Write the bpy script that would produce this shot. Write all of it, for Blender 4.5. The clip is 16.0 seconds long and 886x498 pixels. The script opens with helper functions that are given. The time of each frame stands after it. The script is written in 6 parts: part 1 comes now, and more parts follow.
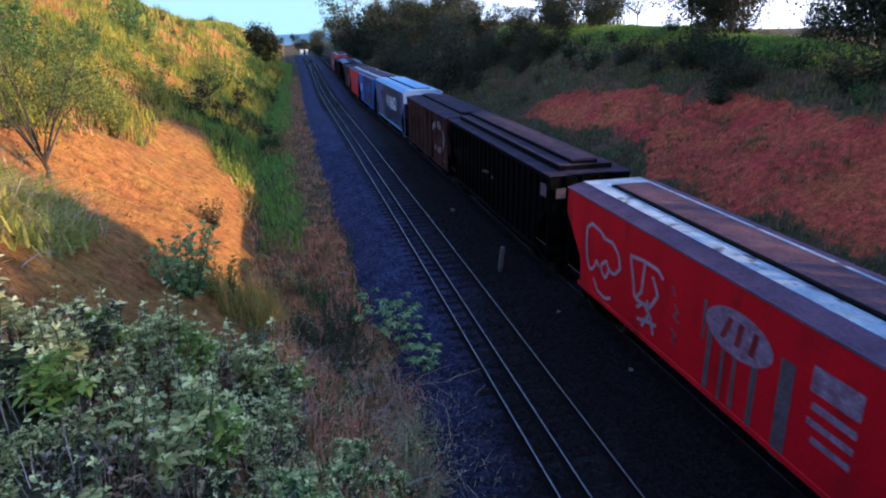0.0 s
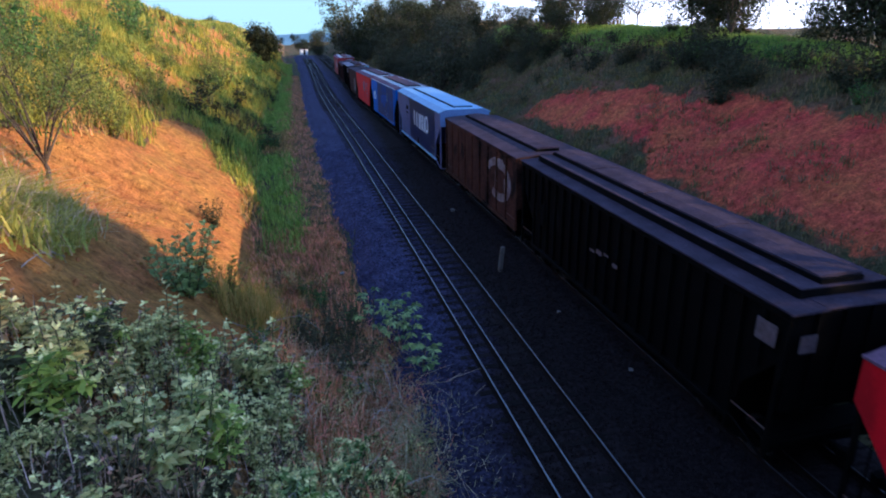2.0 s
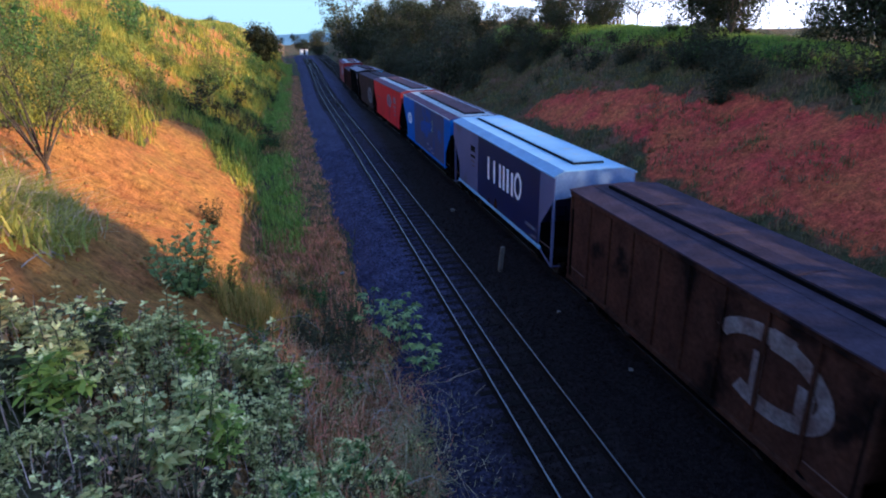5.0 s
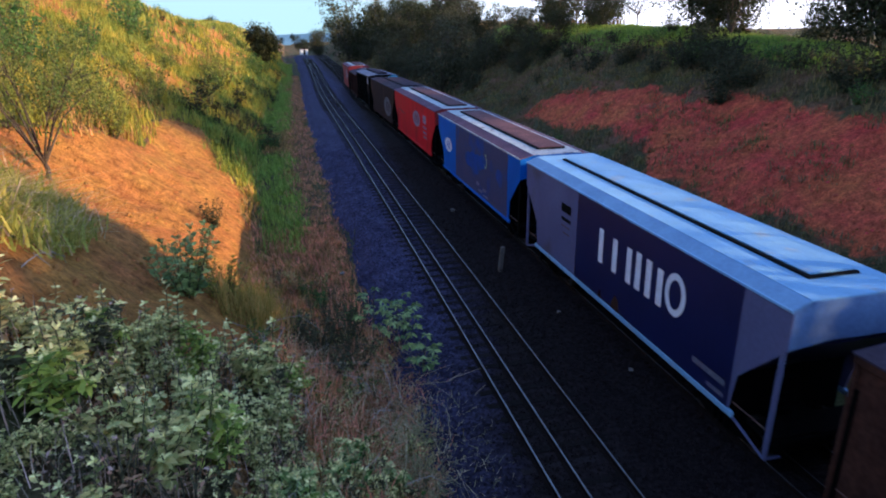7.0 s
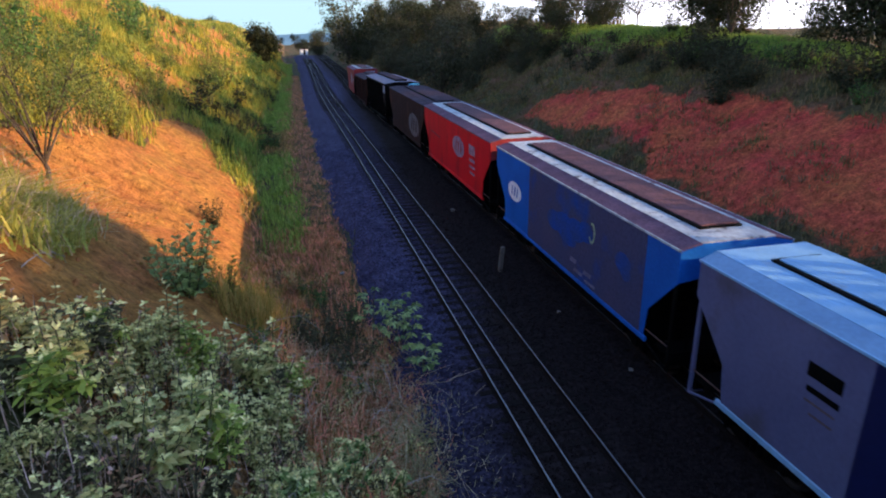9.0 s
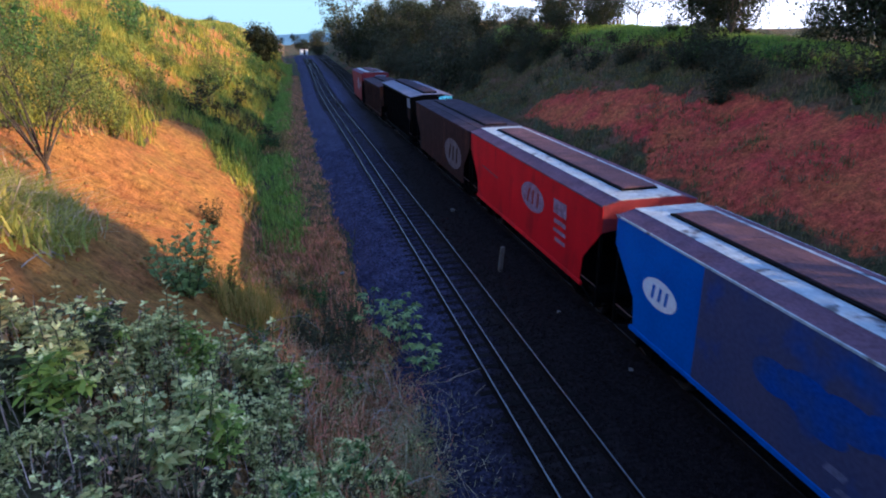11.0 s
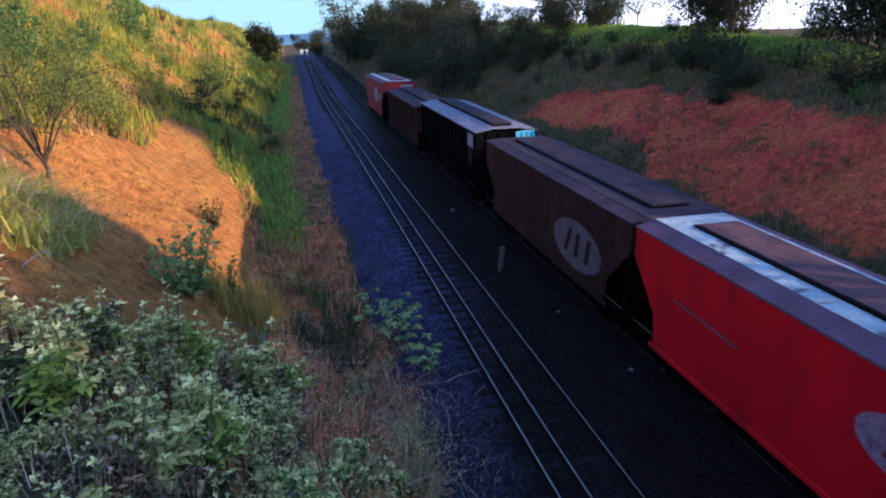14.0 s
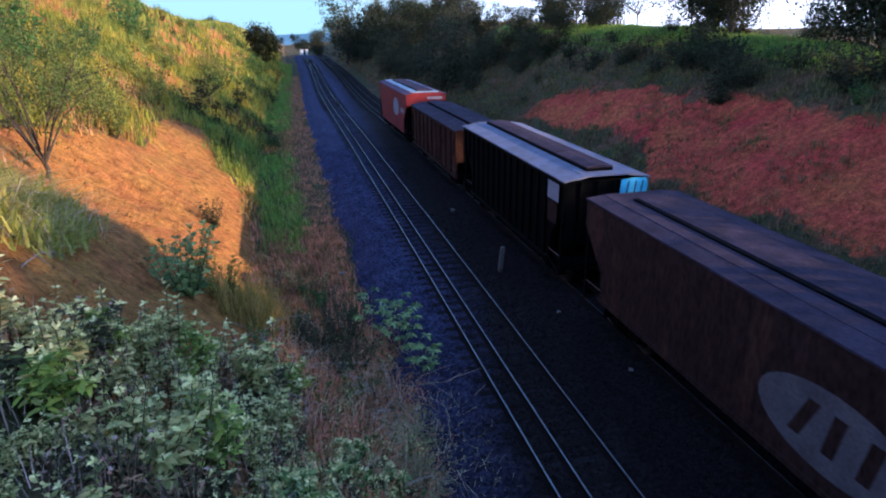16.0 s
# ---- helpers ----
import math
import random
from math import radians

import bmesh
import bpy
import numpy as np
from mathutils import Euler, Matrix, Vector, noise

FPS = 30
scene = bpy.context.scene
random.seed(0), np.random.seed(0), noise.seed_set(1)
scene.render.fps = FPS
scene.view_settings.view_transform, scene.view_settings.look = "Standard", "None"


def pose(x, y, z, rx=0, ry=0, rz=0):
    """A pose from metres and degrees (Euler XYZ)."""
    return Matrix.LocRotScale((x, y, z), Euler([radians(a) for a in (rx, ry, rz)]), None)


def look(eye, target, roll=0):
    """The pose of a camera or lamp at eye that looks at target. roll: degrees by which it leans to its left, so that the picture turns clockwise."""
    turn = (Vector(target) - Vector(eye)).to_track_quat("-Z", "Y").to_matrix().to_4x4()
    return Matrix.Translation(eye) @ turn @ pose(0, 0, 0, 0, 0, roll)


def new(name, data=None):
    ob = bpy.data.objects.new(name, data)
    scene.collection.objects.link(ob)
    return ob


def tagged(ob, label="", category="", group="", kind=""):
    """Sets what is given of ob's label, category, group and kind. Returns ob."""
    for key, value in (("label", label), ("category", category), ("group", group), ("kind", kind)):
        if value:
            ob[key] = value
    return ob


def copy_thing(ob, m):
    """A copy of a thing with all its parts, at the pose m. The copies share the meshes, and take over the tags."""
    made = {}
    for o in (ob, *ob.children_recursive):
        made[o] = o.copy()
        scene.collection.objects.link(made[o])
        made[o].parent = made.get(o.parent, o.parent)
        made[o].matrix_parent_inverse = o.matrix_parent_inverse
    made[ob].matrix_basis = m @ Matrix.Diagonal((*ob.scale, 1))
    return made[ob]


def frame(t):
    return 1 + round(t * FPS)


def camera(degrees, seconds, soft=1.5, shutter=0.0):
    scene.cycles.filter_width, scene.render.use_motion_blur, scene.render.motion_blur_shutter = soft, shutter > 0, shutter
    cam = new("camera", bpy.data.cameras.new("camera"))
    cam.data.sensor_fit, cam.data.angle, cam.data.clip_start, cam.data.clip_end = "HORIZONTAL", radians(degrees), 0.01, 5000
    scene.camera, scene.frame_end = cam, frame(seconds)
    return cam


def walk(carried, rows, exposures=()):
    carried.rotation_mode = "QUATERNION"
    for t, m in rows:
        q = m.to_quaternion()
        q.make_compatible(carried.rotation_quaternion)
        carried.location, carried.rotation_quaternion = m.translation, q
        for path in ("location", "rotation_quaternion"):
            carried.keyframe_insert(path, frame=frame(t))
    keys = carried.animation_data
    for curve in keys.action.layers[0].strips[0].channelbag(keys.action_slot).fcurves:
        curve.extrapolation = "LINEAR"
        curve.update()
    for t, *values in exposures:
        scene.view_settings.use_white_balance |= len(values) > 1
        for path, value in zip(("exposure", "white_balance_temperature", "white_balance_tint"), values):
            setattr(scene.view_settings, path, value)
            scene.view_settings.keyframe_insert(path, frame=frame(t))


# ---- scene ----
# ---- camera ----
cam = camera(69.99, 16.0, soft=2.0, shutter=0.4)
EYE = (-4.49, 0.0, 8.862)
CAM_POSE = look(EYE, (-2.334, 9.159, 5.475), -0.75)
EXPOSURES = [(0, 2.13, 5630, 15), (4, 2.1, 5600, 15), (6.5, 2.1, 6050, 15), (7.2, 2.1, 6400, 15), (8, 2.12, 6800, 16), (9, 2.12, 6750, 16),
             (11.5, 2.07, 5620, 15), (14, 2.06, 5680, 16), (16, 2.1, 5470, 15)]

# ---- light ----
SUN_AZ, SUN_EL = radians(118), radians(16)
world = bpy.data.worlds.new("world")
scene.world = world
world.use_nodes = True
wn = world.node_tree
wn.nodes.clear()
sky = wn.nodes.new("ShaderNodeTexSky")
sky.sky_type = 'NISHITA'
sky.sun_disc = False
sky.sun_elevation, sky.sun_rotation = SUN_EL, SUN_AZ
sky.air_density, sky.dust_density, sky.ozone_density = 0.55, 0.0, 1.0
bg = wn.nodes.new("ShaderNodeBackground")
bg.inputs[1].default_value = 0.15
out = wn.nodes.new("ShaderNodeOutputWorld")
wn.links.new(sky.outputs[0], bg.inputs[0])
wn.links.new(bg.outputs[0], out.inputs[0])
sun = new("sun", bpy.data.lights.new("sun", 'SUN'))
sun.data.energy, sun.data.angle, sun.data.color = 2.15, radians(0.6), (1.0, 0.72, 0.4)
to_sun = Vector((math.sin(SUN_AZ) * math.cos(SUN_EL), math.cos(SUN_AZ) * math.cos(SUN_EL), math.sin(SUN_EL)))
sun.matrix_world = look(to_sun * 100, (0, 0, 0))


# ---- materials ----
def mat(name, c1, c2, scale=4.0, rough=0.8, fine=40.0, fine_amount=0.35, bump=0.3, metal=0.0, spec=0.3, random_tint=0.0,
        island=0.0, detail=6.0, c3=None, c3_scale=0.7, c3_edge=0.55, stretch=None):
    """Two colours mixed by coarse noise, darkened and lightened by fine noise, with bump; an optional third colour in patches."""
    m = bpy.data.materials.new(name)
    m.use_nodes = True
    nt = m.node_tree
    nodes, links = nt.nodes, nt.links
    bsdf = nodes["Principled BSDF"]
    bsdf.inputs["Roughness"].default_value = rough
    bsdf.inputs["Metallic"].default_value = metal
    bsdf.inputs["Specular IOR Level"].default_value = spec
    coord = nodes.new("ShaderNodeTexCoord")
    vec = coord.outputs["Object"]
    if stretch:
        mp = nodes.new("ShaderNodeMapping")
        mp.inputs["Scale"].default_value = stretch
        links.new(vec, mp.inputs["Vector"])
        vec = mp.outputs["Vector"]
    n1 = nodes.new("ShaderNodeTexNoise")
    n1.inputs["Scale"].default_value, n1.inputs["Detail"].default_value = scale, detail
    links.new(vec, n1.inputs["Vector"])
    ramp = nodes.new("ShaderNodeMapRange")
    ramp.inputs[1].default_value, ramp.inputs[2].default_value = 0.35, 0.65
    links.new(n1.outputs[0], ramp.inputs[0])
    mix = nodes.new("ShaderNodeMix")
    mix.data_type = 'RGBA'
    mix.inputs[6].default_value, mix.inputs[7].default_value = (*c1, 1), (*c2, 1)
    links.new(ramp.outputs[0], mix.inputs[0])
    col = mix.outputs[2]
    if c3:
        n3 = nodes.new("ShaderNodeTexNoise")
        n3.inputs["Scale"].default_value, n3.inputs["Detail"].default_value = c3_scale, 5
        links.new(vec, n3.inputs["Vector"])
        r3 = nodes.new("ShaderNodeMapRange")
        r3.inputs[1].default_value, r3.inputs[2].default_value = c3_edge, c3_edge + 0.12
        links.new(n3.outputs[0], r3.inputs[0])
        mix3 = nodes.new("ShaderNodeMix")
        mix3.data_type = 'RGBA'
        mix3.inputs[7].default_value = (*c3, 1)
        links.new(r3.outputs[0], mix3.inputs[0])
        links.new(col, mix3.inputs[6])
        col = mix3.outputs[2]
    n2 = nodes.new("ShaderNodeTexNoise")
    n2.inputs["Scale"].default_value, n2.inputs["Detail"].default_value = fine, 4
    links.new(vec, n2.inputs["Vector"])
    v = nodes.new("ShaderNodeMapRange")
    v.inputs[1].default_value, v.inputs[2].default_value = 0.3, 0.7
    v.inputs[3].default_value, v.inputs[4].default_value = 1 - fine_amount, 1 + fine_amount
    links.new(n2.outputs[0], v.inputs[0])
    hsv = nodes.new("ShaderNodeHueSaturation")
    links.new(col, hsv.inputs["Color"])
    links.new(v.outputs[0], hsv.inputs["Value"])
    col = hsv.outputs[0]
    for amount, node, socket in ((random_tint, "ShaderNodeObjectInfo", "Random"), (island, "ShaderNodeNewGeometry", "Random Per Island")):
        if amount:
            info = nodes.new(node)
            mr = nodes.new("ShaderNodeMapRange")
            mr.inputs[3].default_value, mr.inputs[4].default_value = 1 - amount, 1 + amount
            links.new(info.outputs[socket], mr.inputs[0])
            h2 = nodes.new("ShaderNodeHueSaturation")
            links.new(col, h2.inputs["Color"])
            links.new(mr.outputs[0], h2.inputs["Value"])
            mh = nodes.new("ShaderNodeMapRange")
            mh.inputs[3].default_value, mh.inputs[4].default_value = 0.5 + 0.05 * amount, 0.5 - 0.05 * amount
            links.new(info.outputs[socket], mh.inputs[0])
            links.new(mh.outputs[0], h2.inputs["Hue"])
            col = h2.outputs[0]
    links.new(col, bsdf.inputs["Base Color"])
    if bump:
        b = nodes.new("ShaderNodeBump")
        b.inputs["Strength"].default_value, b.inputs["Distance"].default_value = bump, 0.02
        links.new(n2.outputs[0], b.inputs["Height"])
        links.new(b.outputs[0], bsdf.inputs["Normal"])
    return m


def leaf_mat(name, c1, c2, island=0.35, trans=0.35, rough=0.55):
    """Foliage: colour from leaf to leaf and place to place, some light passing through."""
    m = mat(name, c1, c2, 0.8, rough, 9.0, 0.2, 0.0, spec=0.07, island=island)
    nt = m.node_tree
    bsdf = nt.nodes["Principled BSDF"]
    tr = nt.nodes.new("ShaderNodeBsdfTranslucent")
    mx = nt.nodes.new("ShaderNodeMixShader")
    mx.inputs[0].default_value = trans
    src = bsdf.inputs["Base Color"].links[0].from_socket
    nt.links.new(src, tr.inputs[0])
    nt.links.new(bsdf.outputs[0], mx.inputs[1])
    nt.links.new(tr.outputs[0], mx.inputs[2])
    nt.links.new(mx.outputs[0], nt.nodes["Material Output"].inputs[0])
    return m


def ballast_material():
    """Clean blue-grey stone on the shoulder; black along the tracks, part oil and brake dust, part the train's shade
    put into the colour.
    """
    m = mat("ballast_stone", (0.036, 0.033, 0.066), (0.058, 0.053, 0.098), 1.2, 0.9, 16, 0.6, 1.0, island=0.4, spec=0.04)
    nt = m.node_tree
    bsdf = nt.nodes["Principled BSDF"]
    clean = bsdf.inputs["Base Color"].links[0].from_socket
    geo = nt.nodes.new("ShaderNodeNewGeometry")
    sep = nt.nodes.new("ShaderNodeSeparateXYZ")
    nt.links.new(geo.outputs["Position"], sep.inputs[0])
    wob = nt.nodes.new("ShaderNodeTexNoise")
    wob.inputs["Scale"].default_value, wob.inputs["Detail"].default_value = 1.1, 6
    nt.links.new(geo.outputs["Position"], wob.inputs["Vector"])
    add = nt.nodes.new("ShaderNodeMath")
    add.operation = 'MULTIPLY_ADD'
    add.inputs[1].default_value = 1.6
    nt.links.new(wob.outputs[0], add.inputs[0])
    # the black recedes to blue-grey with distance
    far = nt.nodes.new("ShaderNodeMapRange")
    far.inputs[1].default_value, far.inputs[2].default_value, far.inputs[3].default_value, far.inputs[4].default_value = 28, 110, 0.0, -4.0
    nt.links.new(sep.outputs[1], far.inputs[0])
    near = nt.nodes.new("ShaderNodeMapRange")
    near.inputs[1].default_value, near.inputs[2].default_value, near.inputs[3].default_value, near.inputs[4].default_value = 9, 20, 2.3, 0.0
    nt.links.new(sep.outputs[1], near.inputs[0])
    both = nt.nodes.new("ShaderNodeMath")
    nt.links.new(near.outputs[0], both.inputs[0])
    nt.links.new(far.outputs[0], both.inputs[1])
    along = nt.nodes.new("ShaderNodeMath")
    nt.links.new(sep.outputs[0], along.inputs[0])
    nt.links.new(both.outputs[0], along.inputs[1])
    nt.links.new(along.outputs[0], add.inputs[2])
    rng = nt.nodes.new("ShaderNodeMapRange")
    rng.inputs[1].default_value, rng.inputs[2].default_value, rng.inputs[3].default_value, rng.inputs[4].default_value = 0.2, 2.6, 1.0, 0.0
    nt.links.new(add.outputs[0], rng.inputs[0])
    # this black carries oil and brake dust plus shade beside the train
    foul_shade = nt.nodes.new("ShaderNodeMix")
    foul_shade.data_type = 'RGBA'
    foul_shade.inputs[6].default_value = (0.019, 0.0138, 0.0142, 1)
    nt.links.new(rng.outputs[0], foul_shade.inputs[0])
    nt.links.new(clean, foul_shade.inputs[7])
    fv = nt.nodes.new("ShaderNodeTexNoise")
    fv.inputs["Scale"].default_value, fv.inputs["Detail"].default_value = 9.0, 6
    nt.links.new(geo.outputs["Position"], fv.inputs["Vector"])
    fr = nt.nodes.new("ShaderNodeMapRange")
    fr.inputs[1].default_value, fr.inputs[2].default_value, fr.inputs[3].default_value, fr.inputs[4].default_value = 0.35, 0.65, 0.55, 1.5
    nt.links.new(fv.outputs[0], fr.inputs[0])
    hsv = nt.nodes.new("ShaderNodeHueSaturation")
    nt.links.new(foul_shade.outputs[2], hsv.inputs["Color"])
    nt.links.new(fr.outputs[0], hsv.inputs["Value"])
    nt.links.new(hsv.outputs[0], bsdf.inputs["Base Color"])
    return m


M_BALLAST = ballast_material()
M_SLEEPER = mat("sleeper_wood", (0.014, 0.011, 0.011), (0.022, 0.017, 0.017), 3, 0.9, 30, 0.4, 0.6, random_tint=0.3, spec=0.04)
M_RAIL = mat("rail_steel", (0.012, 0.009, 0.0085), (0.018, 0.013, 0.012), 6, 0.8, 50, 0.3, 0.2, spec=0.03)
M_RAILTOP = mat("rail_head_polished", (0.34, 0.345, 0.37), (0.25, 0.255, 0.28), 2, 0.4, 60, 0.2, 0.05, metal=1.0)
M_RAILDULL = mat("rail_head_dull", (0.09, 0.09, 0.1), (0.06, 0.06, 0.068), 2, 0.5, 60, 0.2, 0.05, metal=1.0)
M_BLACK = mat("near_black_steel", (0.00192, 0.00192, 0.00216), (0.00384, 0.00336, 0.00336), 2.5, 0.75, 30, 0.4, 0.2, spec=0.04)
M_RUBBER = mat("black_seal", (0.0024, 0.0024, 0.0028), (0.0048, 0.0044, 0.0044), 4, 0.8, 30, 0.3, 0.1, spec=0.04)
M_REDW = mat("wagon_red_paint", (0.64, 0.008, 0.017), (0.54, 0.007, 0.014), 0.6, 0.55, 14, 0.12, 0.06, c3=(0.4, 0.009, 0.014), c3_scale=0.8, c3_edge=0.53, spec=0.1, stretch=(1, 1.5, 0.6))
M_REDDIM = mat("wagon_dull_and_shade_red_paint", (0.252, 0.03, 0.03), (0.192, 0.024, 0.027), 0.8, 0.6, 14, 0.15, 0.06, c3=(0.12, 0.03, 0.024), c3_scale=0.7, c3_edge=0.58, spec=0.12)
M_SILVER = mat("wagon_silver_grey_paint", (0.122, 0.128, 0.235), (0.095, 0.1, 0.195), 0.5, 0.5, 10, 0.08, 0.03, c3=(0.085, 0.08, 0.12), c3_scale=0.6, c3_edge=0.58, spec=0.12)
M_NAVY = mat("navy_blue_panel_paint", (0.006, 0.01, 0.055), (0.008, 0.013, 0.07), 0.7, 0.35, 10, 0.1, 0.03, spec=0.4)
M_BLUEW = mat("wagon_blue_paint", (0.004, 0.115, 0.47), (0.004, 0.09, 0.39), 0.8, 0.5, 12, 0.12, 0.04, spec=0.1)
M_BLUEGREY = mat("faded_grey_paint", (0.07, 0.068, 0.13), (0.05, 0.058, 0.13), 0.55, 0.7, 10, 0.16, 0.06, c3=(0.014, 0.06, 0.25), c3_scale=0.55, c3_edge=0.54, spec=0.04)
M_BROWN = mat("wagon_brown_rust", (0.045, 0.021, 0.018), (0.026, 0.014, 0.013), 0.9, 0.8, 9, 0.45, 0.15, c3=(0.062, 0.027, 0.02), c3_scale=0.9, c3_edge=0.55, spec=0.04, stretch=(1, 1.6, 0.5))
M_RUST = mat("wagon_orange_rust", (0.072, 0.031, 0.021), (0.042, 0.019, 0.014), 1.1, 0.85, 10, 0.3, 0.15, c3=(0.01, 0.0065, 0.006), c3_scale=0.9, c3_edge=0.54, spec=0.04)
M_ROOFDIRT = mat("roof_dusty_brown", (0.16, 0.088, 0.125), (0.115, 0.064, 0.09), 1.5, 0.85, 14, 0.25, 0.1, spec=0.04)
M_ROOFLIGHT = mat("roof_walkway_light_grey", (0.42, 0.47, 0.5), (0.3, 0.33, 0.37), 2.2, 0.6, 9, 0.2, 0.05, c3=(0.1, 0.09, 0.1), c3_scale=2.4, c3_edge=0.56)
M_ROOFWHITE = mat("roof_pale_blue_white_paint", (0.21, 0.42, 0.64), (0.18, 0.37, 0.57), 1.2, 0.5, 12, 0.08, 0.03, c3=(0.3, 0.36, 0.42), c3_scale=1.4, c3_edge=0.6)
M_ROOFBLUE = mat("roof_slope_blue_grey_paint", (0.17, 0.32, 0.5), (0.14, 0.27, 0.44), 1.2, 0.5, 12, 0.1, 0.03)
M_ROOFDARK = mat("roof_dark_brown_grime", (0.064, 0.045, 0.063), (0.04, 0.029, 0.041), 1.5, 0.85, 14, 0.25, 0.1, spec=0.04)
M_ROOFMID = mat("roof_slope_grey_dust", (0.2, 0.19, 0.25), (0.15, 0.14, 0.18), 1.4, 0.8, 12, 0.2, 0.06)
M_ENDBLUE = mat("wagon_end_blue_grey_paint", (0.14, 0.23, 0.42), (0.11, 0.18, 0.35), 1.2, 0.5, 12, 0.12, 0.03)
M_HATCH = mat("hatch_brown_cover", (0.16, 0.082, 0.09), (0.1, 0.056, 0.066), 1.6, 0.8, 14, 0.3, 0.1, spec=0.04)
M_DECALW = mat("faded_white_lettering", (0.2805, 0.2703, 0.306), (0.2142, 0.204, 0.255), 2, 0.7, 18, 0.15, 0.0)
M_DECALWHITE = mat("white_lettering", (0.78, 0.8, 0.85), (0.68, 0.7, 0.76), 2, 0.6, 14, 0.1, 0.0)
M_DECALGREY = mat("smeared_pale_paint", (0.126, 0.09, 0.099), (0.09, 0.0585, 0.063), 3, 0.8, 14, 0.3, 0.0)
M_CHALK = mat("pale_spray_paint", (0.364, 0.294, 0.329), (0.28, 0.21, 0.245), 3, 0.8, 18, 0.2, 0.0)
M_CYAN = mat("bright_cyan_spray_paint", (0.1, 0.5, 0.72), (0.14, 0.6, 0.8), 3, 0.7, 18, 0.15, 0.0)
M_PALESTONE = mat("pale_stone", (0.22, 0.209, 0.1925), (0.165, 0.154, 0.1485), 6, 0.9, 30, 0.2, 0.3)
M_DECALRED = mat("faded_pale_lettering_on_red", (0.3, 0.2, 0.27), (0.2, 0.1, 0.14), 4, 0.8, 14, 0.35, 0.0)
M_WORNWHITE = mat("worn_white_emblem_paint", (0.22, 0.19, 0.2), (0.12, 0.08, 0.075), 2.2, 0.8, 12, 0.35, 0.0)
M_FADEDOVAL = mat("faded_grey_oval", (0.13, 0.11, 0.12), (0.09, 0.07, 0.08), 2, 0.8, 14, 0.25, 0.0)
M_LEAFYELLOWPAINT = mat("pale_green_yellow_paint", (0.3, 0.4, 0.25), (0.25, 0.35, 0.2), 3, 0.7, 18, 0.2, 0.0)
M_BLUEFADED = mat("faded_blue_paint_remains", (0.008, 0.06, 0.3), (0.03, 0.06, 0.18), 1.5, 0.6, 12, 0.25, 0.04, spec=0.06)
M_DECALGREYBLUE = mat("faded_blue_grey_lettering", (0.16, 0.16, 0.25), (0.1, 0.1, 0.17), 3, 0.7, 14, 0.3, 0.0)
M_CLODRED = mat("red_earth_clods", (0.56, 0.11, 0.055), (0.34, 0.07, 0.04), 3, 0.95, 20, 0.4, 0.4, island=0.35, spec=0.05)
M_CLODOCHRE = mat("ochre_earth_clods", (0.4, 0.165, 0.05), (0.3, 0.12, 0.04), 3, 0.95, 20, 0.35, 0.4, island=0.3, spec=0.05)
M_RUSTLINE = mat("rusty_handrail", (0.12, 0.06, 0.045), (0.08, 0.045, 0.04), 6, 0.8, 30, 0.3, 0.1)
M_POST = mat("weathered_wood_post", (0.13, 0.115, 0.105), (0.09, 0.08, 0.075), 6, 0.9, 30, 0.4, 0.3, stretch=(1, 1, 0.2))
M_STEEL = mat("worn_wheel_steel", (0.05, 0.045, 0.042), (0.035, 0.03, 0.03), 5, 0.55, 30, 0.3, 0.1, metal=0.6)


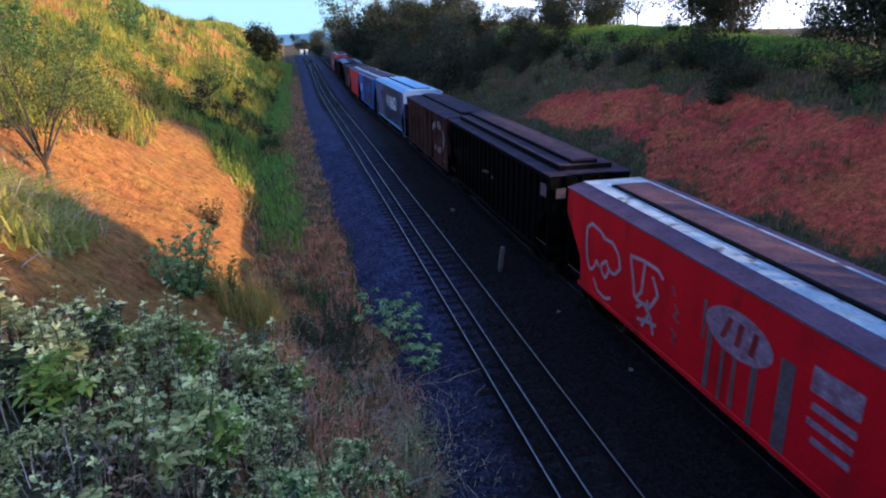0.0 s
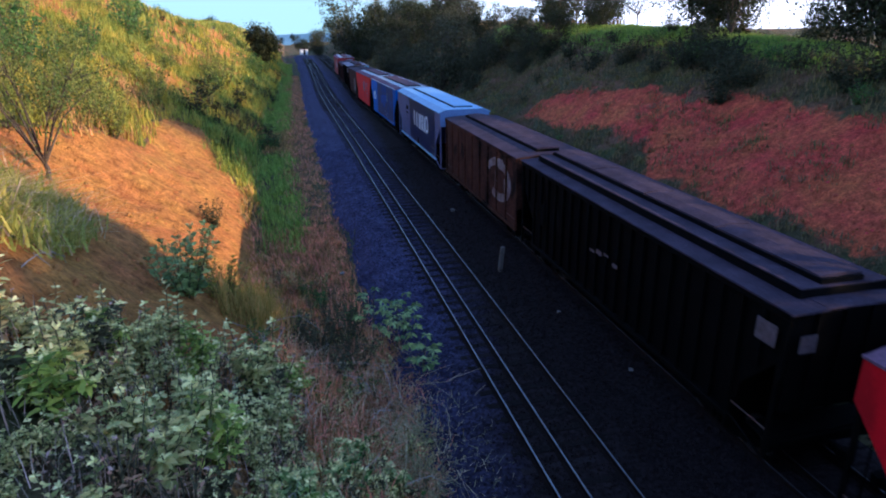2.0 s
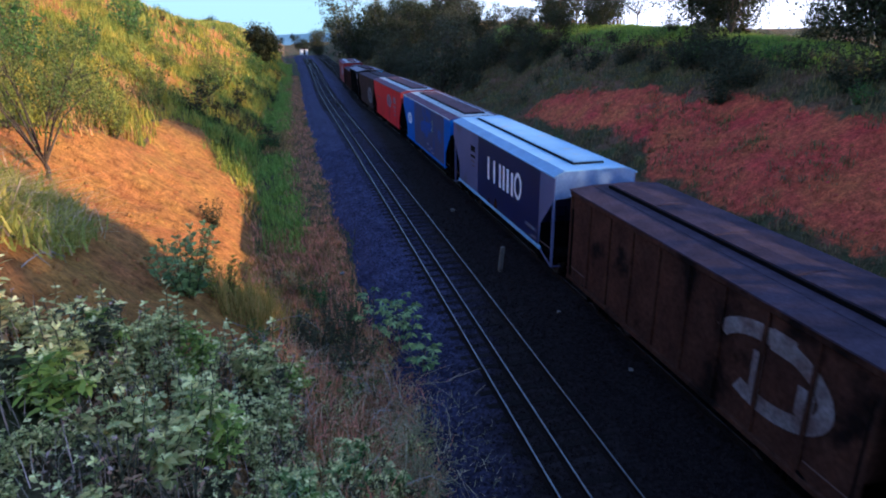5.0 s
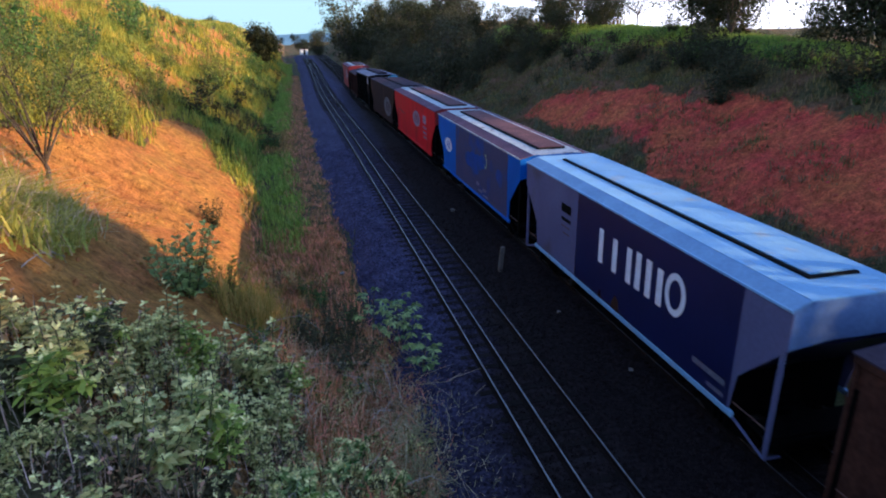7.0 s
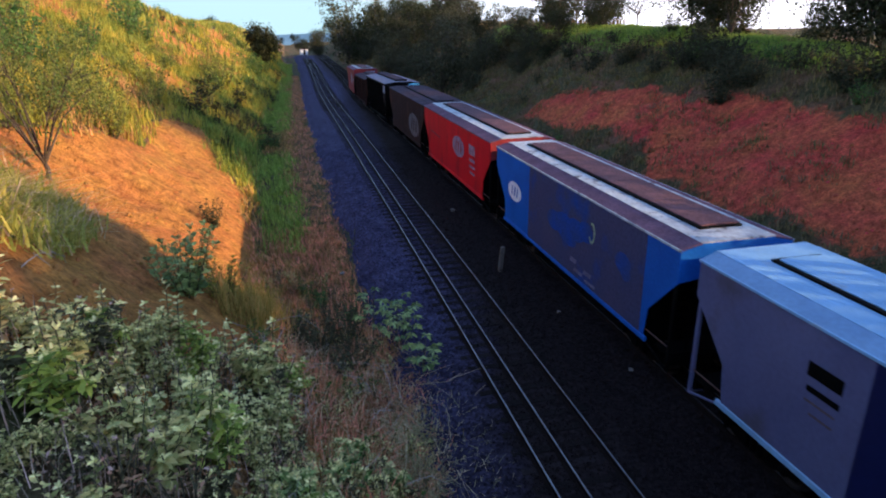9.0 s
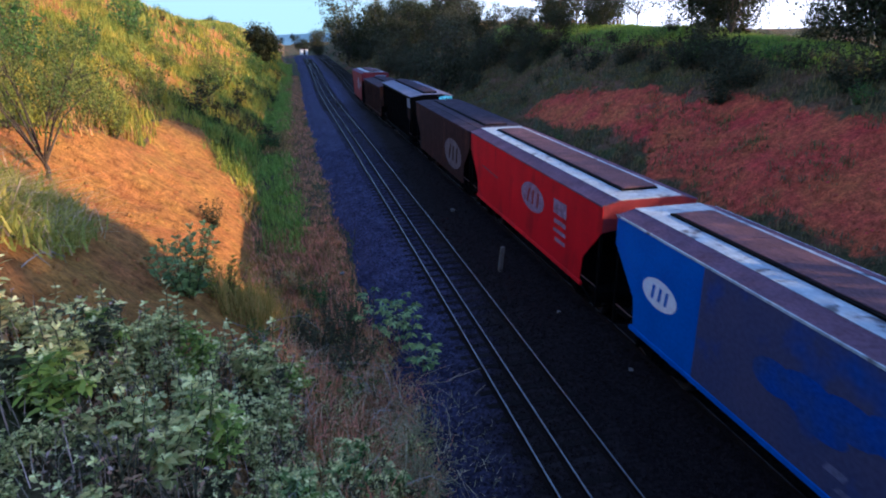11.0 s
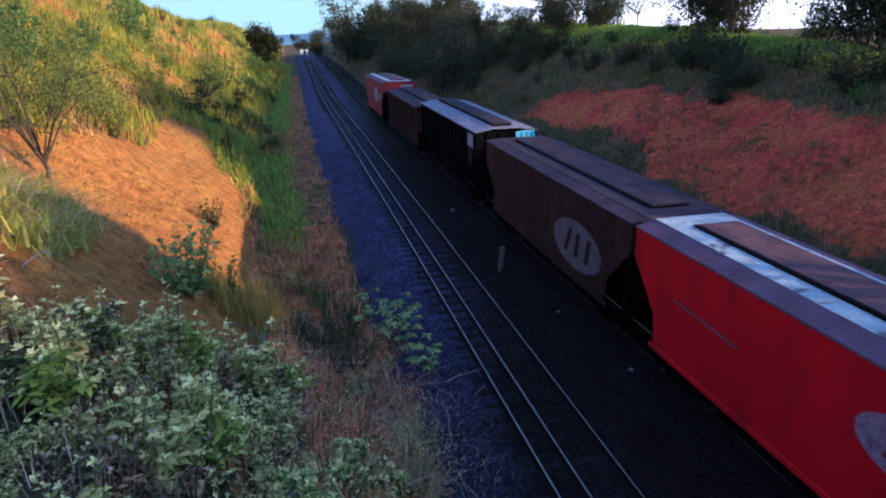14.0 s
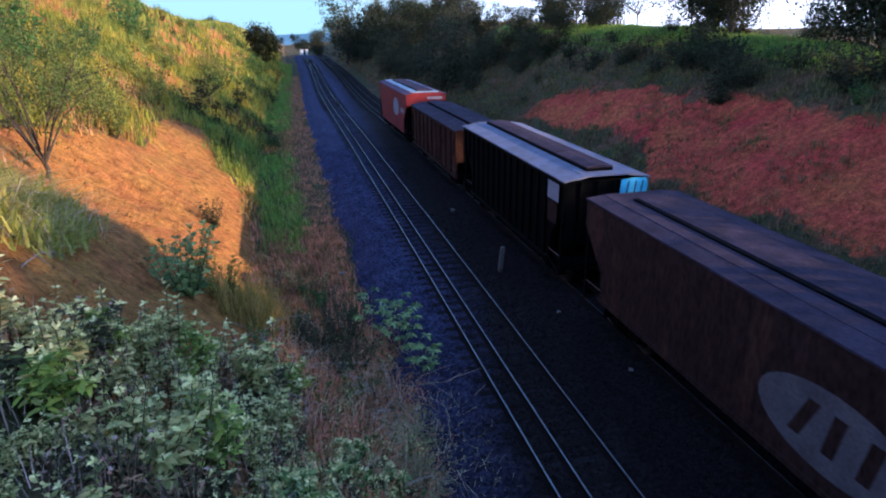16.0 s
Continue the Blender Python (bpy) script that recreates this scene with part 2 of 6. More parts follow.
# ---- mesh helpers ----
class Geo:
    """Gathers faces of one mesh."""

    def __init__(self):
        self.v, self.f, self.mi = [], [], []

    def add(self, verts, faces, mi=0):
        n = len(self.v)
        self.v.extend(verts)
        self.f.extend(tuple(i + n for i in f) for f in faces)
        self.mi.extend([mi] * len(faces))
        return self

    def box(self, x0, x1, y0, y1, z0, z1, c=0.0, mi=0):
        """A box; c: chamfer of the edges that run along its longest side."""
        d = (x1 - x0, y1 - y0, z1 - z0)
        ax = d.index(max(d))
        lo, hi = (x0, y0, z0), (x1, y1, z1)
        a, b = [i for i in range(3) if i != ax]
        if c:
            sec = [(lo[a] + c, lo[b]), (hi[a] - c, lo[b]), (hi[a], lo[b] + c), (hi[a], hi[b] - c), (hi[a] - c, hi[b]), (lo[a] + c, hi[b]), (lo[a], hi[b] - c), (lo[a], lo[b] + c)]
        else:
            sec = [(lo[a], lo[b]), (hi[a], lo[b]), (hi[a], hi[b]), (lo[a], hi[b])]
        vs = []
        for w in (lo[ax], hi[ax]):
            for p in sec:
                q = [0, 0, 0]
                q[ax], q[a], q[b] = w, p[0], p[1]
                vs.append(tuple(q))
        n = len(sec)
        fs = [tuple(range(n))[::-1], tuple(range(n, 2 * n))] + [(i, (i + 1) % n, n + (i + 1) % n, n + i) for i in range(n)]
        return self.add(vs, fs, mi)

    def prism(self, poly, axis, w0, w1, mi=0):
        """A polygon in the two other axes (in xyz order) carried along the axis from w0 to w1."""
        a, b = [i for i in range(3) if i != axis]
        vs = []
        for w in (w0, w1):
            for p in poly:
                q = [0, 0, 0]
                q[axis], q[a], q[b] = w, p[0], p[1]
                vs.append(tuple(q))
        n = len(poly)
        fs = [tuple(range(n))[::-1], tuple(range(n, 2 * n))] + [(i, (i + 1) % n, n + (i + 1) % n, n + i) for i in range(n)]
        return self.add(vs, fs, mi)

    def tube(self, pts, rad, sides=6, mi=0, taper=1.0):
        """A round bar through points."""
        pts = [Vector(p) for p in pts]
        vs, n = [], len(pts)
        for i, p in enumerate(pts):
            t = (pts[min(i + 1, n - 1)] - pts[max(i - 1, 0)]).normalized()
            u = t.cross(Vector((0.31, 0.2, 0.93))).normalized()
            w = t.cross(u)
            r = rad * (1 + (taper - 1) * i / (n - 1))
            for k in range(sides):
                a = 2 * math.pi * k / sides
                vs.append(tuple(p + r * (math.cos(a) * u + math.sin(a) * w)))
        fs = [tuple(range(sides))[::-1], tuple(range((n - 1) * sides, n * sides))]
        for i in range(n - 1):
            for k in range(sides):
                fs.append((i * sides + k, i * sides + (k + 1) % sides, (i + 1) * sides + (k + 1) % sides, (i + 1) * sides + k))
        return self.add(vs, fs, mi)

    def lathe(self, prof, axis=0, sides=20, centre=(0, 0, 0), mi=0):
        """A profile of (offset along axis, radius) turned round the axis."""
        a, b = [i for i in range(3) if i != axis]
        vs, n = [], len(prof)
        for w, r in prof:
            for k in range(sides):
                t = 2 * math.pi * k / sides
                q = list(centre)
                q[axis] += w
                q[a] += r * math.cos(t)
                q[b] += r * math.sin(t)
                vs.append(tuple(q))
        fs = [tuple(range(sides))[::-1], tuple(range((n - 1) * sides, n * sides))]
        for i in range(n - 1):
            for k in range(sides):
                fs.append((i * sides + k, i * sides + (k + 1) % sides, (i + 1) * sides + (k + 1) % sides, (i + 1) * sides + k))
        return self.add(vs, fs, mi)

    def mesh(self, name, mats, smooth=False, fix=True):
        me = bpy.data.meshes.new(name)
        me.from_pydata(self.v, [], self.f)
        for m in (mats if isinstance(mats, (list, tuple)) else [mats]):
            me.materials.append(m)
        me.polygons.foreach_set("material_index", self.mi)
        if smooth:
            me.polygons.foreach_set("use_smooth", [True] * len(self.f))
        if fix:
            bm = bmesh.new()
            bm.from_mesh(me)
            bmesh.ops.recalc_face_normals(bm, faces=bm.faces)
            bm.to_mesh(me)
            bm.free()
        me.update()
        return me


def part(name, geo, material, parent, label="", smooth=False, at=None):
    ob = new(name, geo if isinstance(geo, bpy.types.Mesh) else geo.mesh(name, material, smooth))
    ob.parent = parent
    if at is not None:
        ob.matrix_basis = at
    if label:
        tagged(ob, label)
    return ob


def empty_thing(name, m, label, category, group="", kind=""):
    ob = new(name)
    ob.empty_display_size = 0.2
    ob.matrix_basis = m
    return tagged(ob, label, category, group, kind)


# ---- the ground ----
def smooth(a, b, x):
    t = min(1, max(0, (x - a) / (b - a)))
    return t * t * (3 - 2 * t)


def near_curve(y):
    return -0.25 * smooth(15, 70, y) + 1.35 * smooth(60, 180, y)


def far_curve(y):
    if y < 55:
        return -0.00022 * max(0, y - 15) ** 2
    if y < 83.5:
        return -0.352 - 0.0176 * (y - 55) + 0.0008 * (y - 55) ** 2
    if y < 110:
        return -0.204 + 0.028 * (y - 83.5)
    return 0.538 + 0.9 * (1 - math.exp(-(y - 110) * 0.028 / 0.9))


def grade(y):
    """The line falls gently where it leaves the cutting."""
    return -1.1 * smooth(50, 112, y)


def left_foot(y):
    """Where the cut's left side starts to rise."""
    return -2.8 - 3.3 * smooth(9, 24, y) - 0.6 * smooth(27, 45, y) + 1.2 * smooth(60, 140, y) + near_curve(y)


def fbm(x, y, s, o=3):
    return noise.fractal(Vector((x * s, y * s, 3.7)), 1.0, 2.1, o)


def ground_z(x, y):
    """Height of the terrain over the rail tops."""
    down = max(-110, -0.02 * max(0, y - 210) - 0.01 * max(0, y - 600))
    base = -0.55 + down + grade(y)
    lf = left_foot(y)
    rf = 9.0 + far_curve(y) * 0.8
    fade = 1 - smooth(190, 330, y)
    if x < lf:
        d = lf - x
        top = (14.5 - 5.5 * smooth(55, 150, y) - grade(y)) * fade + 2.5 * (1 - fade)
        s = 0.74 + 0.34 * (1 - smooth(6, 17, y))
        z = d * s
        z = top - math.log1p(math.exp(min(40, (top - z) * 1.2))) / 1.2 if z < top + 20 else top
        z += 0.03 * max(0, d - 18) * (1 - smooth(60, 300, d))
        z += min(1, d * 0.4) * (0.5 * fbm(x, y, 0.16) + 0.16 * fbm(x + 9, y, 0.9)) * (0.4 + 0.6 * fade)
        return base + 0.3 * min(1, d) + z
    if x > rf:
        d = x - rf
        top = (8.2 - grade(y) + 0.45 * smooth(38, 50, y) - 0.7 * smooth(18, 24, y) * (1 - smooth(30, 42, y))) * fade + 2.2 * (1 - fade)
        z = d * 0.74
        z = top - math.log1p(math.exp(min(40, (top - z) * 1.1))) / 1.1 if z < top + 20 else top
        z -= 0.055 * min(60, max(0, d - 12.5)) * fade
        z += min(1, d * 0.4) * (0.5 * fbm(x, y + 40, 0.15) + 0.15 * fbm(x + 5, y, 0.8) + 0.1 * fbm(x, y + 11, 2.1, 2)) * (0.4 + 0.6 * fade)
        return base + 0.25 * min(1, d) + z
    return base + 0.05 * fbm(x, y, 0.8)


def axis_steps(a, b, near, grow, first):
    """Positions from near outwards to a and b with growing steps."""
    res = []
    for end, sign in ((a, -1), (b, 1)):
        p, s = near, first
        while (p - end) * sign < 0:
            p += sign * s
            s *= grow
            res.append(p)
    return sorted(res + [near])


xs = sorted(set([round(-26 + 0.32 * i, 3) for i in range(166)] + [round(v, 2) for v in axis_steps(-2400, -26.4, -26.4, 1.22, 0.7) if v < -26.2] + [round(v, 2) for v in axis_steps(27.2, 2400, 27.2, 1.22, 0.7)]))
ys = sorted(set([round(-30 + 1.5 * i, 2) for i in range(20)] + [round(0 + 0.4 * i, 2) for i in range(150)] + [round(v, 2) for v in axis_steps(60, 3600, 60, 1.04, 0.5)]))
SOIL = []


def soil_amount(x, y, z):
    """How bare the earth is at a place, 0 to 1."""
    n = 0.5 * fbm(x * 1.0, y, 0.35) + 0.35 * fbm(x, y + 70, 1.3)
    if x < 0:
        d = left_foot(y) - x
        reach = 8.6 - 2.2 * smooth(24.5, 28.5, y) - 1.3 * smooth(28, 34, y) - 1.0 * smooth(36, 46, y)
        low = -1.3 + 1.7 * smooth(22.5, 27, y) + 0.5 * smooth(26, 31, y) + 1.9 * smooth(33, 41, y)
        low += 1.2 * (1 - smooth(12, 20, y))
        face = smooth(low - 0.5, low + 0.5, d + 0.6 * n) * (1 - smooth(reach - 0.8, reach + 0.8, d + 1.4 * n)) * smooth(6, 11, y) * (1 - smooth(42, 47, y + 3 * n))
        high = smooth(-0.3, 0.05, fbm(x, y + 20, 0.12) + 0.5 * n) * smooth(40, 52, y) * smooth(3, 6, d) * 0.95
        return max(0, min(1, max(face, high)))
    d = x - 9.0 - far_curve(y) * 0.8
    top = 7.9 - 0.9 * smooth(26, 29, y) - 1.0 * smooth(33, 41, y) - 2.2 * smooth(41, 46, y)
    low = 3.0 + 1.0 * smooth(26.5, 29, y) - 0.6 * smooth(35, 40, y)
    band = smooth(low - 0.7, low + 0.7, d + 1.3 * n) * (1 - smooth(top - 0.8, top + 0.8, d + 1.2 * n)) * (1 - smooth(43, 48, y + 3 * n))
    foot = 0.8 * smooth(0.15, 0.5, n) * smooth(0.3, 1, d) * (1 - smooth(3.4, 4.4, d)) * (1 - smooth(20, 26, y))
    return max(0, min(1, max(band, foot)))


def build_ground():
    verts, soil = [], []
    for y in ys:
        for x in xs:
            z = ground_z(x, y)
            verts.append((x, y, z))
            soil.append(soil_amount(x, y, z) if y < 220 and abs(x) < 60 else 0.0)
    nx = len(xs)
    faces = [(j * nx + i, j * nx + i + 1, (j + 1) * nx + i + 1, (j + 1) * nx + i) for j in range(len(ys) - 1) for i in range(nx - 1)]
    me = bpy.data.meshes.new("ground")
    me.from_pydata(verts, [], faces)
    me.polygons.foreach_set("use_smooth", [True] * len(faces))
    at = me.attributes.new("soil", 'FLOAT', 'POINT')
    at.data.foreach_set("value", soil)
    me.materials.append(M_GROUND)
    return tagged(new("ground", me), "red earth cutting with bare soil faces and dry grassy slopes", "ground", kind="structure")


def ground_material():
    m = mat("earth_and_turf", (0.1, 0.075, 0.04), (0.075, 0.085, 0.032), 0.5, 0.95, 5, 0.35, 0.8, spec=0.1, c3=(0.2, 0.1, 0.06), c3_scale=0.3, c3_edge=0.5)
    nt = m.node_tree
    nodes, links = nt.nodes, nt.links
    bsdf = nodes["Principled BSDF"]
    veg = bsdf.inputs["Base Color"].links[0].from_socket
    geo = nodes.new("ShaderNodeNewGeometry")
    sep = nodes.new("ShaderNodeSeparateXYZ")
    links.new(geo.outputs["Position"], sep.inputs[0])
    # ochre earth on one side of the line, iron-red on the other
    side = nodes.new("ShaderNodeMapRange")
    side.inputs[1].default_value, side.inputs[2].default_value = -3.5, 3.5
    links.new(sep.outputs[0], side.inputs[0])
    earth = nodes.new("ShaderNodeMix")
    earth.data_type = 'RGBA'
    earth.inputs[6].default_value, earth.inputs[7].default_value = (0.40, 0.165, 0.045, 1), (0.54, 0.097, 0.05, 1)
    links.new(side.outputs[0], earth.inputs[0])
    mp = nodes.new("ShaderNodeMapping")
    mp.inputs["Scale"].default_value = (0.95, 1.15, 0.95)
    links.new(geo.outputs["Position"], mp.inputs[0])
    streak = nodes.new("ShaderNodeTexNoise")
    streak.inputs["Scale"].default_value, streak.inputs["Detail"].default_value = 2.4, 10
    streak.inputs["Roughness"].default_value = 0.7
    links.new(mp.outputs[0], streak.inputs["Vector"])
    lumps = nodes.new("ShaderNodeTexNoise")
    lumps.inputs["Scale"].default_value, lumps.inputs["Detail"].default_value = 3.2, 10
    lumps.inputs["Roughness"].default_value = 0.72
    links.new(geo.outputs["Position"], lumps.inputs["Vector"])
    which = nodes.new("ShaderNodeMix")
    links.new(side.outputs[0], which.inputs[0])
    links.new(streak.outputs[0], which.inputs[2])
    links.new(lumps.outputs[0], which.inputs[3])
    sv = nodes.new("ShaderNodeMapRange")
    sv.inputs[1].default_value, sv.inputs[2].default_value, sv.inputs[3].default_value, sv.inputs[4].default_value = 0.34, 0.66, 0.5, 1.45
    links.new(which.outputs[0], sv.inputs[0])
    hs = nodes.new("ShaderNodeHueSaturation")
    links.new(earth.outputs[2], hs.inputs["Color"])
    links.new(sv.outputs[0], hs.inputs["Value"])
    blot = nodes.new("ShaderNodeTexNoise")
    blot.inputs["Scale"].default_value, blot.inputs["Detail"].default_value = 0.55, 7
    links.new(geo.outputs["Position"], blot.inputs["Vector"])
    bh = nodes.new("ShaderNodeMapRange")
    bh.inputs[1].default_value, bh.inputs[2].default_value, bh.inputs[3].default_value, bh.inputs[4].default_value = 0.3, 0.7, 0.488, 0.512
    links.new(blot.outputs[0], bh.inputs[0])
    links.new(bh.outputs[0], hs.inputs["Hue"])
    grit = nodes.new("ShaderNodeTexVoronoi")
    grit.inputs["Scale"].default_value = 11.0
    links.new(geo.outputs["Position"], grit.inputs["Vector"])
    gr = nodes.new("ShaderNodeMapRange")
    gr.inputs[1].default_value, gr.inputs[2].default_value, gr.inputs[3].default_value, gr.inputs[4].default_value = 0.0, 0.6, 0.62, 1.2
    links.new(grit.outputs[0], gr.inputs[0])
    h3 = nodes.new("ShaderNodeHueSaturation")
    links.new(hs.outputs[0], h3.inputs["Color"])
    links.new(gr.outputs[0], h3.inputs["Value"])
    att = nodes.new("ShaderNodeAttribute")
    att.attribute_name = "soil"
    edge = nodes.new("ShaderNodeMath")
    edge.operation = 'MULTIPLY_ADD'
    edge.inputs[1].default_value = 0.9
    links.new(which.outputs[0], edge.inputs[0])
    links.new(att.outputs["Fac"], edge.inputs[2])
    er = nodes.new("ShaderNodeMapRange")
    er.inputs[1].default_value, er.inputs[2].default_value = 0.72, 1.0
    links.new(edge.outputs[0], er.inputs[0])
    mx = nodes.new("ShaderNodeMix")
    mx.data_type = 'RGBA'
    links.new(er.outputs[0], mx.inputs[0])
    links.new(veg, mx.inputs[6])
    links.new(h3.outputs[0], mx.inputs[7])
    links.new(mx.outputs[2], bsdf.inputs["Base Color"])
    bump = nodes.new("ShaderNodeBump")
    bump.inputs["Strength"].default_value, bump.inputs["Distance"].default_value = 1.0, 0.26
    clod = nodes.new("ShaderNodeMath")
    clod.operation = 'MULTIPLY_ADD'
    clod.inputs[1].default_value = 0.3
    links.new(grit.outputs[0], clod.inputs[0])
    links.new(which.outputs[0], clod.inputs[2])
    links.new(clod.outputs[0], bump.inputs["Height"])
    links.new(bump.outputs[0], bsdf.inputs["Normal"])
    return m


M_GROUND = ground_material()
build_ground()


# ---- the two tracks ----
TRACK_YS = [-25 + 2.5 * i for i in range(101)]


def sweep(geo, poly, curve, y_list, mi=0):
    """A section of (x, z) points carried along a track's line."""
    n = len(poly)
    vs = [(px + curve(y), y, pz + grade(y)) for y in y_list for px, pz in poly]
    fs = [tuple(range(n))[::-1], tuple(range((len(y_list) - 1) * n, len(y_list) * n))]
    for i in range(len(y_list) - 1):
        for k in range(n):
            fs.append((i * n + k, i * n + (k + 1) % n, (i + 1) * n + (k + 1) % n, (i + 1) * n + k))
    geo.add(vs, fs, mi)
    return geo


def rail_geo(x, curve):
    g = Geo()
    sweep(g, [(x - 0.07, -0.16), (x + 0.07, -0.16), (x + 0.07, -0.145), (x + 0.012, -0.12), (x + 0.012, -0.04), (x + 0.036, -0.03), (x + 0.036, -0.006), (x - 0.036, -0.006), (x - 0.036, -0.03), (x - 0.012, -0.04), (x - 0.012, -0.12), (x - 0.07, -0.145)], curve, TRACK_YS)
    sweep(g, [(x - 0.016, -0.006), (x + 0.016, -0.006), (x + 0.012, 0.0), (x - 0.012, 0.0)], curve, TRACK_YS, 1)
    return g


def ballast_bed():
    g = Geo()
    n_x = 30
    rows = [-25 + 0.5 * i for i in range(170)] + [60 + 2.5 * i for i in range(67)]
    for y in rows:
        for k in range(n_x + 1):
            u = k / n_x
            a, b = near_curve(y) - 2.9 + 0.5 * fbm(3, y, 0.5), far_curve(y) + 8.2
            x = a + (b - a) * u
            edge = min(x - a, b - x)
            z = -0.62 + 0.445 * smooth(0, 1.3, edge) + 0.02 * fbm(x, y, 1.5) + 0.015 * fbm(x, y, 6)
            mid = (far_curve(y) - near_curve(y) + 6.2) / 2
            z -= 0.1 * smooth(1.0, 0.2, abs(x - near_curve(y) - mid - 0.1))
            g.v.append((x, y, z + grade(y)))
    for j in range(len(rows) - 1):
        for i in range(n_x):
            g.f.append((j * (n_x + 1) + i, j * (n_x + 1) + i + 1, (j + 1) * (n_x + 1) + i + 1, (j + 1) * (n_x + 1) + i))
    g.mi = [0] * len(g.f)
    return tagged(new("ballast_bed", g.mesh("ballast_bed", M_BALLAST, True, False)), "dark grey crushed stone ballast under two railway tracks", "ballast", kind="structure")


def build_tracks():
    ballast_bed()
    sl = Geo().box(-1.2, 1.2, -0.12, 0.12, -0.34, -0.16, 0.02).mesh("sleeper", M_SLEEPER)
    for name, curve, centre, rails, label in (
            ("near_railway_track", near_curve, 0.8, (0.0, 0.6, 1.6), "mixed gauge railway track with three polished rails"),
            ("far_railway_track", far_curve, 5.45, (4.65, 5.25, 6.25), "mixed gauge railway track under the freight train")):
        tr = tagged(new(name), label, "railway track", kind="structure")
        for r in rails:
            part("rail", rail_geo(r, curve), [M_RAIL, M_RAILTOP if r < 4 else M_RAILDULL], tr)
        rest = Geo()
        for i in range(360):
            y = -20 + 0.62 * i
            if i < 150:
                part("sleeper", sl, None, tr, at=pose(centre + curve(y), y, grade(y), 0, 0, random.uniform(-0.6, 0.6)))
            else:
                c = centre + curve(y)
                rest.box(c - 1.4, c + 1.4, y - 0.12, y + 0.12, -0.34 + grade(y), -0.16 + grade(y))
        tagged(part("far_sleepers", rest, M_SLEEPER, tr), kind="stuff")


build_tracks()


# ---- plants ----
RNG = np.random.default_rng(7)
M_LEAFGREY = leaf_mat("grey_green_broad_leaves", (0.62, 0.57, 0.21), (0.2, 0.2, 0.06), 0.8, 0.22)
M_LEAFLONG = leaf_mat("yellow_green_long_leaves", (0.45, 0.52, 0.12), (0.2, 0.3, 0.06), 0.6, 0.35)
M_LEAFBROWN = leaf_mat("withered_and_shade_brown_leaves", (0.5, 0.31, 0.17), (0.24, 0.15, 0.08), 0.7, 0.2)
M_LEAFTIP = leaf_mat("pale_young_leaves", (0.95, 0.84, 0.4), (0.62, 0.6, 0.2), 0.5, 0.25)
M_DRYSTALK = leaf_mat("grey_dry_stalks", (0.5, 0.36, 0.27), (0.3, 0.2, 0.15), 0.6, 0.1, 0.85)
M_LEAFGREEN = leaf_mat("green_shrub_leaves", (0.07, 0.168, 0.042), (0.119, 0.21, 0.049), 0.45, 0.35)
M_LEAFDARK = leaf_mat("dark_tree_leaves", (0.025, 0.033, 0.014), (0.042, 0.042, 0.018), 0.5, 0.16)
M_LEAFWOOD = leaf_mat("dusky_olive_tree_leaves", (0.05, 0.056, 0.03), (0.075, 0.07, 0.036), 0.5, 0.2)
M_LEAFYELLOW = leaf_mat("yellow_green_leaves", (0.3, 0.315, 0.06), (0.195, 0.255, 0.0525), 0.4, 0.4)
M_LEAFFEATHER = leaf_mat("feathery_olive_leaves", (0.19, 0.18, 0.045), (0.1, 0.15, 0.04), 0.5, 0.4)
M_LEAFTEAL = leaf_mat("blue_green_lobed_leaves", (0.22, 0.33, 0.14), (0.36, 0.42, 0.12), 0.5, 0.3)
M_LEAFMURK = leaf_mat("dark_grey_green_leaves", (0.13, 0.12, 0.06), (0.07, 0.07, 0.035), 0.6, 0.2)
M_GRASSYELLOW = leaf_mat("tall_yellow_grass", (0.5, 0.38, 0.06), (0.34, 0.33, 0.055), 0.4, 0.35, 0.7)
M_LEDGE = leaf_mat("reedy_yellow_green_grass", (0.55, 0.46, 0.1), (0.33, 0.36, 0.08), 0.5, 0.35, 0.7)
M_CLUMP = leaf_mat("orange_yellow_dry_grass", (0.5, 0.33, 0.09), (0.34, 0.27, 0.07), 0.5, 0.35, 0.7)
M_EDGE = leaf_mat("pale_grey_green_grass", (0.56, 0.46, 0.24), (0.3, 0.27, 0.13), 0.6, 0.2, 0.8)
M_GRASSGREEN = leaf_mat("green_grass", (0.19, 0.25, 0.05), (0.27, 0.28, 0.055), 0.4, 0.35, 0.7)
# brighter green puts sunlight on the crest into the grass colour
M_CREST = leaf_mat("sun_toned_crest_grass", (0.3, 0.4, 0.07), (0.2, 0.29, 0.06), 0.3, 0.45, 0.7)
M_GRASSDRY = leaf_mat("dry_brown_grass", (0.54, 0.33, 0.1), (0.25, 0.15, 0.055), 0.7, 0.2, 0.8)
M_STRIP = leaf_mat("reddish_dry_weeds", (0.76, 0.36, 0.16), (0.42, 0.2, 0.095), 0.7, 0.2, 0.8)
M_VERGE = leaf_mat("lush_verge_grass", (0.24, 0.36, 0.07), (0.31, 0.39, 0.075), 0.45, 0.35, 0.7)
M_GRASSDULL = leaf_mat("dull_olive_grass", (0.19, 0.16, 0.055), (0.2, 0.125, 0.07), 0.45, 0.25, 0.8)
M_STRAW = leaf_mat("pale_straw", (0.72, 0.54, 0.32), (0.5, 0.36, 0.2), 0.35, 0.2, 0.8)
M_STRAWTWIG = mat("pale_dry_twig", (0.5, 0.4, 0.32), (0.3, 0.24, 0.2), 4, 0.9, 30, 0.3, 0.2)
M_BARK = mat("grey_brown_bark", (0.09, 0.065, 0.05), (0.055, 0.04, 0.032), 5, 0.9, 30, 0.4, 0.6, stretch=(1, 1, 0.25))
